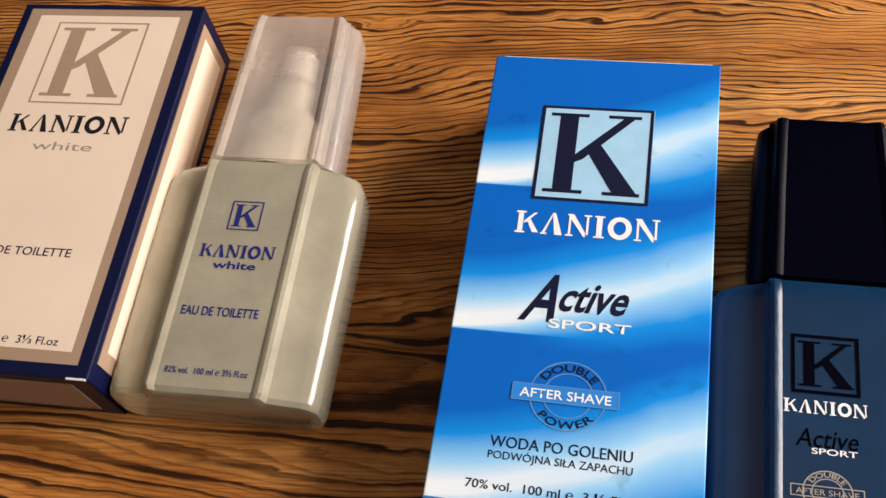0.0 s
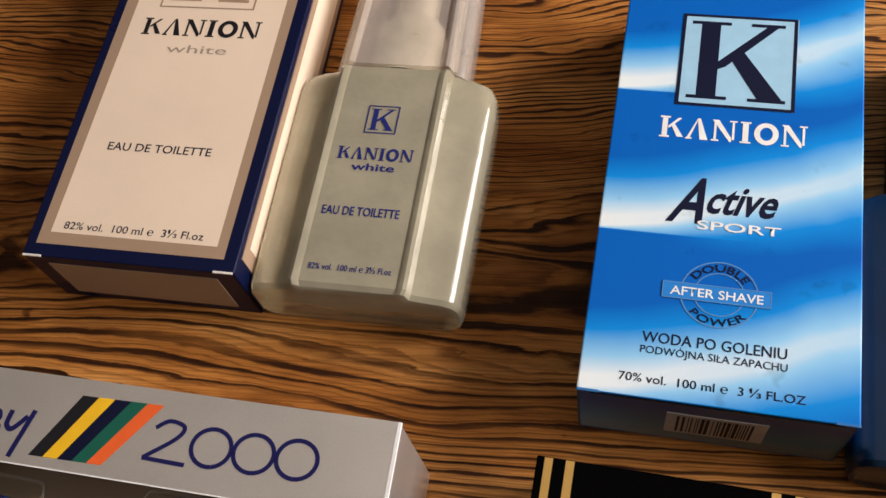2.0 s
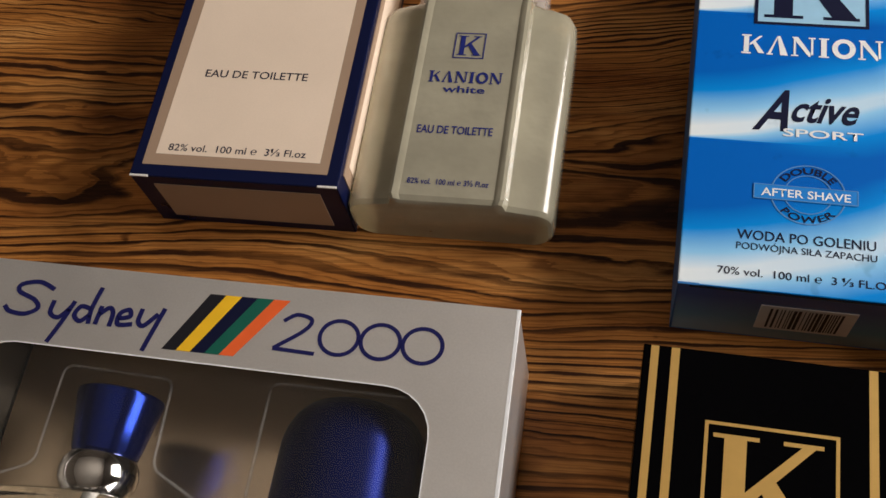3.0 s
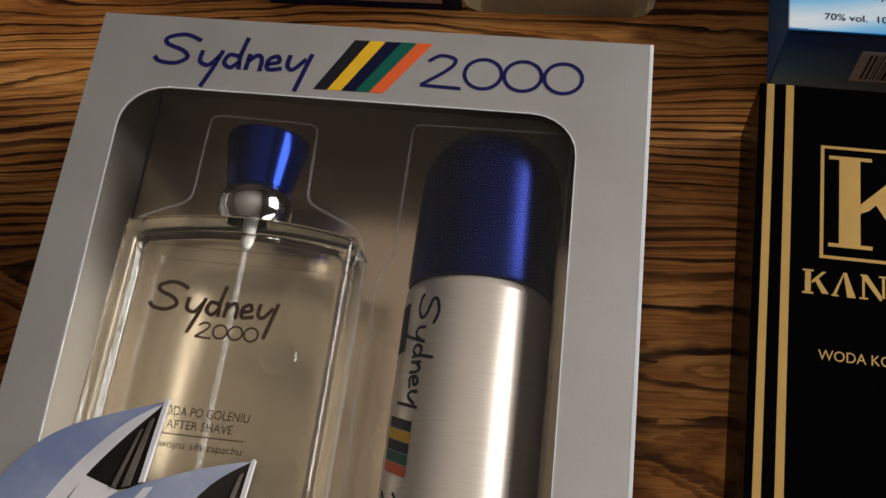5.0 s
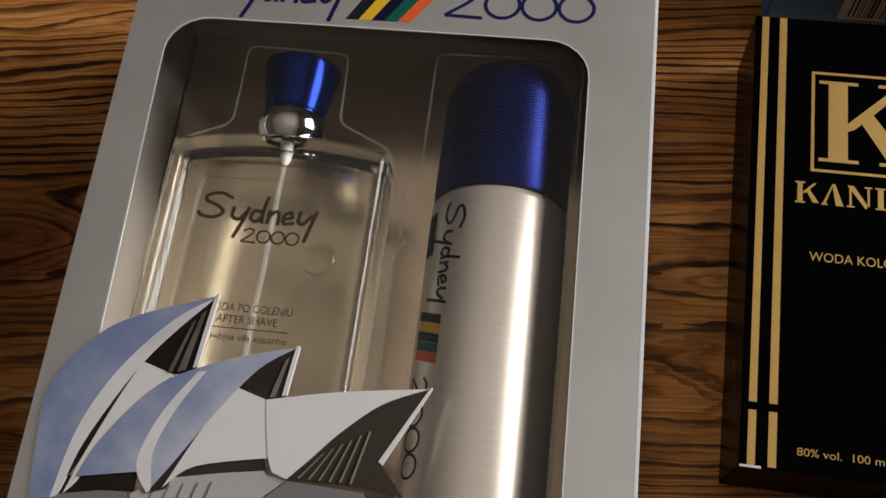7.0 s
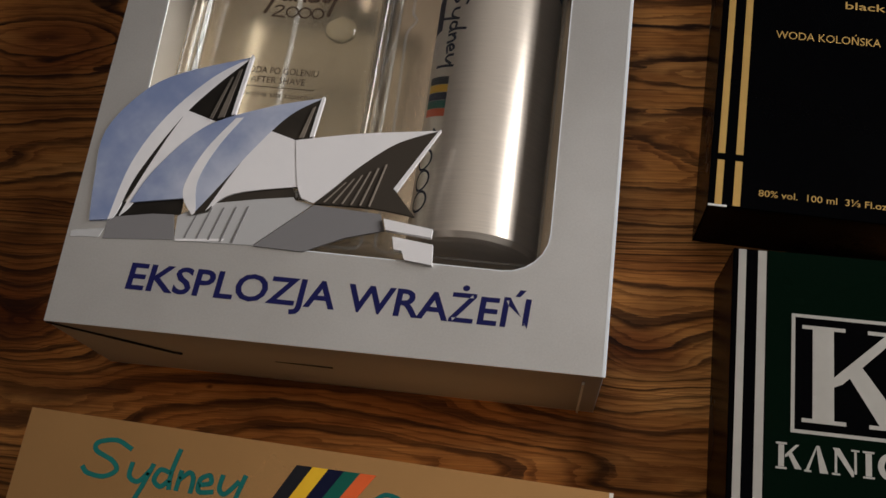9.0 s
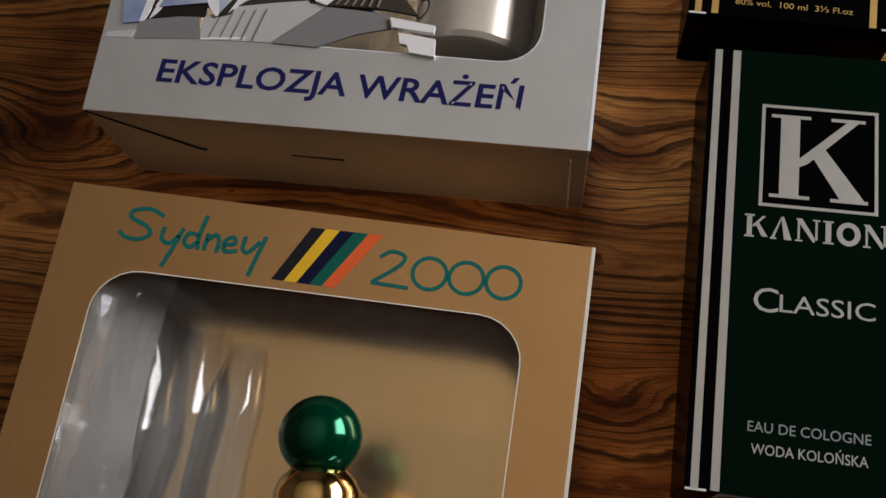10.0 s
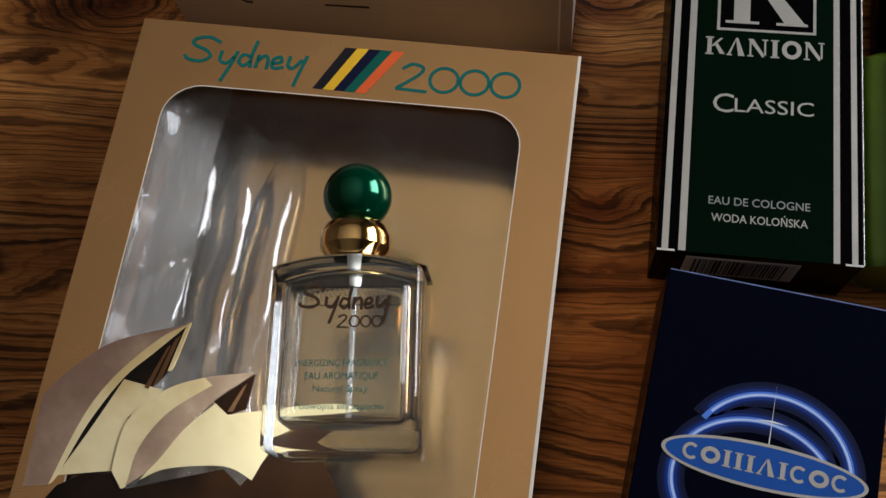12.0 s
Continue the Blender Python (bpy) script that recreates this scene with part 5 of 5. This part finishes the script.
def gold_set():
    h = 51.2
    outer = [(-64.6, -89), (66.6, -89), (66.6, 88.0), (-63.6, 89.4)]
    win = rounded(-51, 53, -66, 68.2, 11)
    t = gift_box("gold_gift_box", -164.3, -228.3, -8.3, outer, win, h, GOLD, GOLD_IN, plain("cut_edge_and_gleam", (0.8, 0.72, 0.6), 0.5), "gold gift box with an empty window of crumpled clear film", (1.107, 1.085, 0.871), 17)
    z = h + 0.1
    part("scent_word", flat(script_polys(-48.3, -11.6, 70.4, 84.6, 1.05), z), TEAL_INK, t)
    stripes(t, ((-0.9, 84.7), (16.7, 84.8), (-8.2, 70.4), (7.4, 70.2)), z)
    part("scent_year", flat(digits_polys(16.0, 51.3, 72.2, 81.0, 0.95), z), TEAL_INK, t)
    P = lambda *q: list(q)
    opera(t, (
        ("podium", BRONZE_DARK, P((-60, -62), (26, -60), (20.4, -43.8), (12.4, -31.9), (22.1, -22.0), (3.4, -30.8), (-5.4, -44.0), (-10.6, -40.4), (-31.0, -47.4), (-34.4, -48.7), (-38.3, -45.3), (-46.3, -46.2), (-52.8, -50.3))),
        ("sail_shade", BRONZE_DARK, P((-55.0, -50.5), (-46.7, -34.7), (-42.0, -20.8), (-34.6, -22.7), (-30.1, -16.0), (-27.9, -3.7), (-35.2, -8.8), (-44.6, -20.1), (-50.5, -32.1))),
        ("sail_inner", SAIL_CREAM, P((-53.5, -47.8), (-39.3, -44.7), (-38.6, -30.7), (-30.9, -22.3), (-42.0, -20.8), (-48.0, -35.6))),
        ("sail_rim", SAIL_CREAM, P((-55.0, -50.5), (-53.0, -47.1), (-48.6, -33.4), (-42.2, -20.5), (-35.7, -12.8), (-27.9, -3.7), (-35.2, -8.8), (-44.6, -20.1), (-50.5, -32.1))),
        ("sail", SAIL_BROWN, P((-61.5, -51.8), (-55.0, -50.5), (-50.5, -32.1), (-44.6, -20.1), (-35.2, -8.8), (-27.9, -3.7), (-47.2, -11.0), (-57.2, -20.0), (-62.9, -27.5))),
        ("sail_inner", SAIL_CREAM, P((-31.4, -45.9), (-24.9, -42.2), (-10.7, -39.7), (-2.8, -42.2), (3.4, -30.8), (22.1, -22.0), (16.0, -20.5), (-6.7, -25.1), (-11.6, -26.5), (-16.0, -23.9), (-23.0, -31.9))),
        ("sail_shade", BRONZE_DARK, P((-16.8, -23.6), (-12.3, -26.6), (-7.9, -24.4), (-7.4, -15.0))),
        ("glazing_strip", BRONZE_STRIP, P((-36.0, -22.3), (-34.8, -22.5), (-31.6, -10.2), (-32.4, -10.8))),
        ("glazing_strip", BRONZE_STRIP, P((-33.8, -21.6), (-32.0, -19.2), (-29.6, -7.2), (-30.8, -8.4))),
        ("sail_rim", SAIL_CREAM, P((-30.8, -17.2), (-29.4, -15.4), (-27.5, -3.4), (-28.6, -5.0))),
        ("glazing_strip", BRONZE_STRIP, P((-12.6, -25.8), (-11.2, -25.6), (-9.0, -18.0), (-9.8, -18.8))),
        ("sail", SAIL_BROWN, P((-39.3, -44.7), (-35.8, -48.8), (-29.3, -42.7), (-23.0, -31.9), (-16.2, -22.8), (-7.3, -14.6), (-20.5, -17.7), (-30.1, -22.2), (-38.4, -31.5))),
        ("sail_rim", SAIL_CREAM, P((-39.3, -44.7), (-35.8, -48.8), (-34.6, -47.4), (-33.6, -38.0), (-28.0, -28.0), (-18.0, -19.5), (-20.5, -17.7), (-30.1, -22.2), (-38.4, -31.5))),
    ), h)
    # loose clear inner tray, folded and creased, shows as bright ridges
    part("window_film", shell(crumpled_film(-53, 55, -68, 70, h - 2.2, 1.2, 5.0), 0.12), FILM_SOFT, t, smooth=True)
    for x, r, y0, y1, z in ((-44, 8.5, -64, 66, 26), (-31, 7.5, -64, 62, 25), (-19, 6.0, -64, 58, 22)):
        rows = []
        for k in range(25):
            s = k / 24
            y = y0 + (y1 - y0) * s
            wob = noise.noise((x * 0.3, y * 0.04, 1.7)) * 2.4
            rr = r * (1.0 + 0.25 * noise.noise((x, y * 0.05, 4.0))) * min(1.0, 0.6 + 3 * (1 - s))
            rows.append([(x + wob + rr * 1.25 * math.cos(a), y, z + rr * 1.5 * math.sin(a) - 3 * s) for a in np.linspace(math.pi, 0, 15)])
        bm = bmesh.new()
        grid = [[bm.verts.new((px * MM, py * MM, pz * MM)) for px, py, pz in row] for row in rows]
        for a, c in zip(grid, grid[1:]):
            for q in range(14):
                bm.faces.new((a[q], a[q + 1], c[q + 1], c[q]))
        part("inner_film", bm, FILM_TUBE, t, "arched clear plastic insert", smooth=True)
    bm = crumpled_film(-60, 60, -82, 82, 0, 1.3, 21.0, 90, 70)
    for v in bm.verts:
        f = min(1.0, max(0.0, (v.co.x / MM + 53) / 31))
        fold = abs((v.co.y / MM * 0.055 + f * 0.9) % 2.0 - 1.0) ** 3
        v.co.z += (h - 3.5 - 21 * f ** 0.8 - 4.5 * fold * (1 - f)) * MM
    part("inner_film", bm, FILM_CREASE, t, "loose clear plastic insert with creases", smooth=True)
    # west strip of the insert, its bright catch of light put in as white haze
    bm = crumpled_film(-60, -37, -84, 76, 0, 1.6, 33.0, 30, 70)
    for v in bm.verts:
        f = (v.co.x / MM + 60) / 23
        fold = abs((v.co.y / MM * 0.04 - f * 0.8) % 2.0 - 1.0) ** 4
        v.co.z += (h - 2.6 - 12 * f ** 1.5 - 5.0 * fold * f) * MM
    part("inner_film", bm, FILM_LIT, t, "crumpled side of the plastic insert, whitened where light catches it", smooth=True)
    part("inner_film", crumpled_film(-6, 50, -60, 44, 24, 6.0, 12.0), FILM_SOFT, t, "creased clear plastic insert", smooth=True)


def gold_flacon():
    t = glass_flacon("eau_bottle", -145.9, -269.1, 45.2, -1.1, 37.5, 50, 20, "clear scent bottle with emerald ball stopper lying on gold box", "ball", (1.112, 1.085, 1.1))
    z = 20.1
    part("scent_word", flat(script_polys(-11, 11, 31.5, 41, 0.75), z), BROWN_INK, t)
    part("scent_year", flat(digits_polys(-1.5, 9.5, 30.2, 33.4, 0.45), z), BROWN_INK, t)
    lettering("ENERGIZING FRAGRANCE", -11, 11, 20.6, 22.4, z, TEAL_INK, t)
    lettering("EAU AROMATIQUE", -8.6, 9, 17.4, 19.2, z, TEAL_INK, t)
    lettering("Natural Spray", -6.5, 6.5, 14.4, 16, z, TEAL_INK, t)
    lettering("Podwójna siła zapachu", -10.6, 10.4, 10.2, 11.8, z, TEAL_INK, t)


silver_set()
silver_flacon()
spray_can()
gold_set()
gold_flacon()


def lime_bottle():
    t = thing("green_cologne_bottle", 33.4, -212, 0, -7.35, "bright green glass cologne bottle lying beside its dark green box", "bottle", "frosted scent bottles")
    rows = [flacon_section(w, 30, d, 3.4, yy) for yy, w, d in ((0, 50, 20), (1, 55, 24), (4, 57, 25), (66, 57, 25), (74, 56, 25), (77, 48, 23))]
    part("body", loft(rows), LIME, t, smooth=True)
    rows = [flacon_section(w, 28, d, 3.0, yy) for yy, w, d in ((77.4, 38, 22), (78, 40, 24), (116, 38, 24), (118, 34, 22))]
    part("cap", loft(rows), BLACK_CAP, t, smooth=True)


lime_bottle()
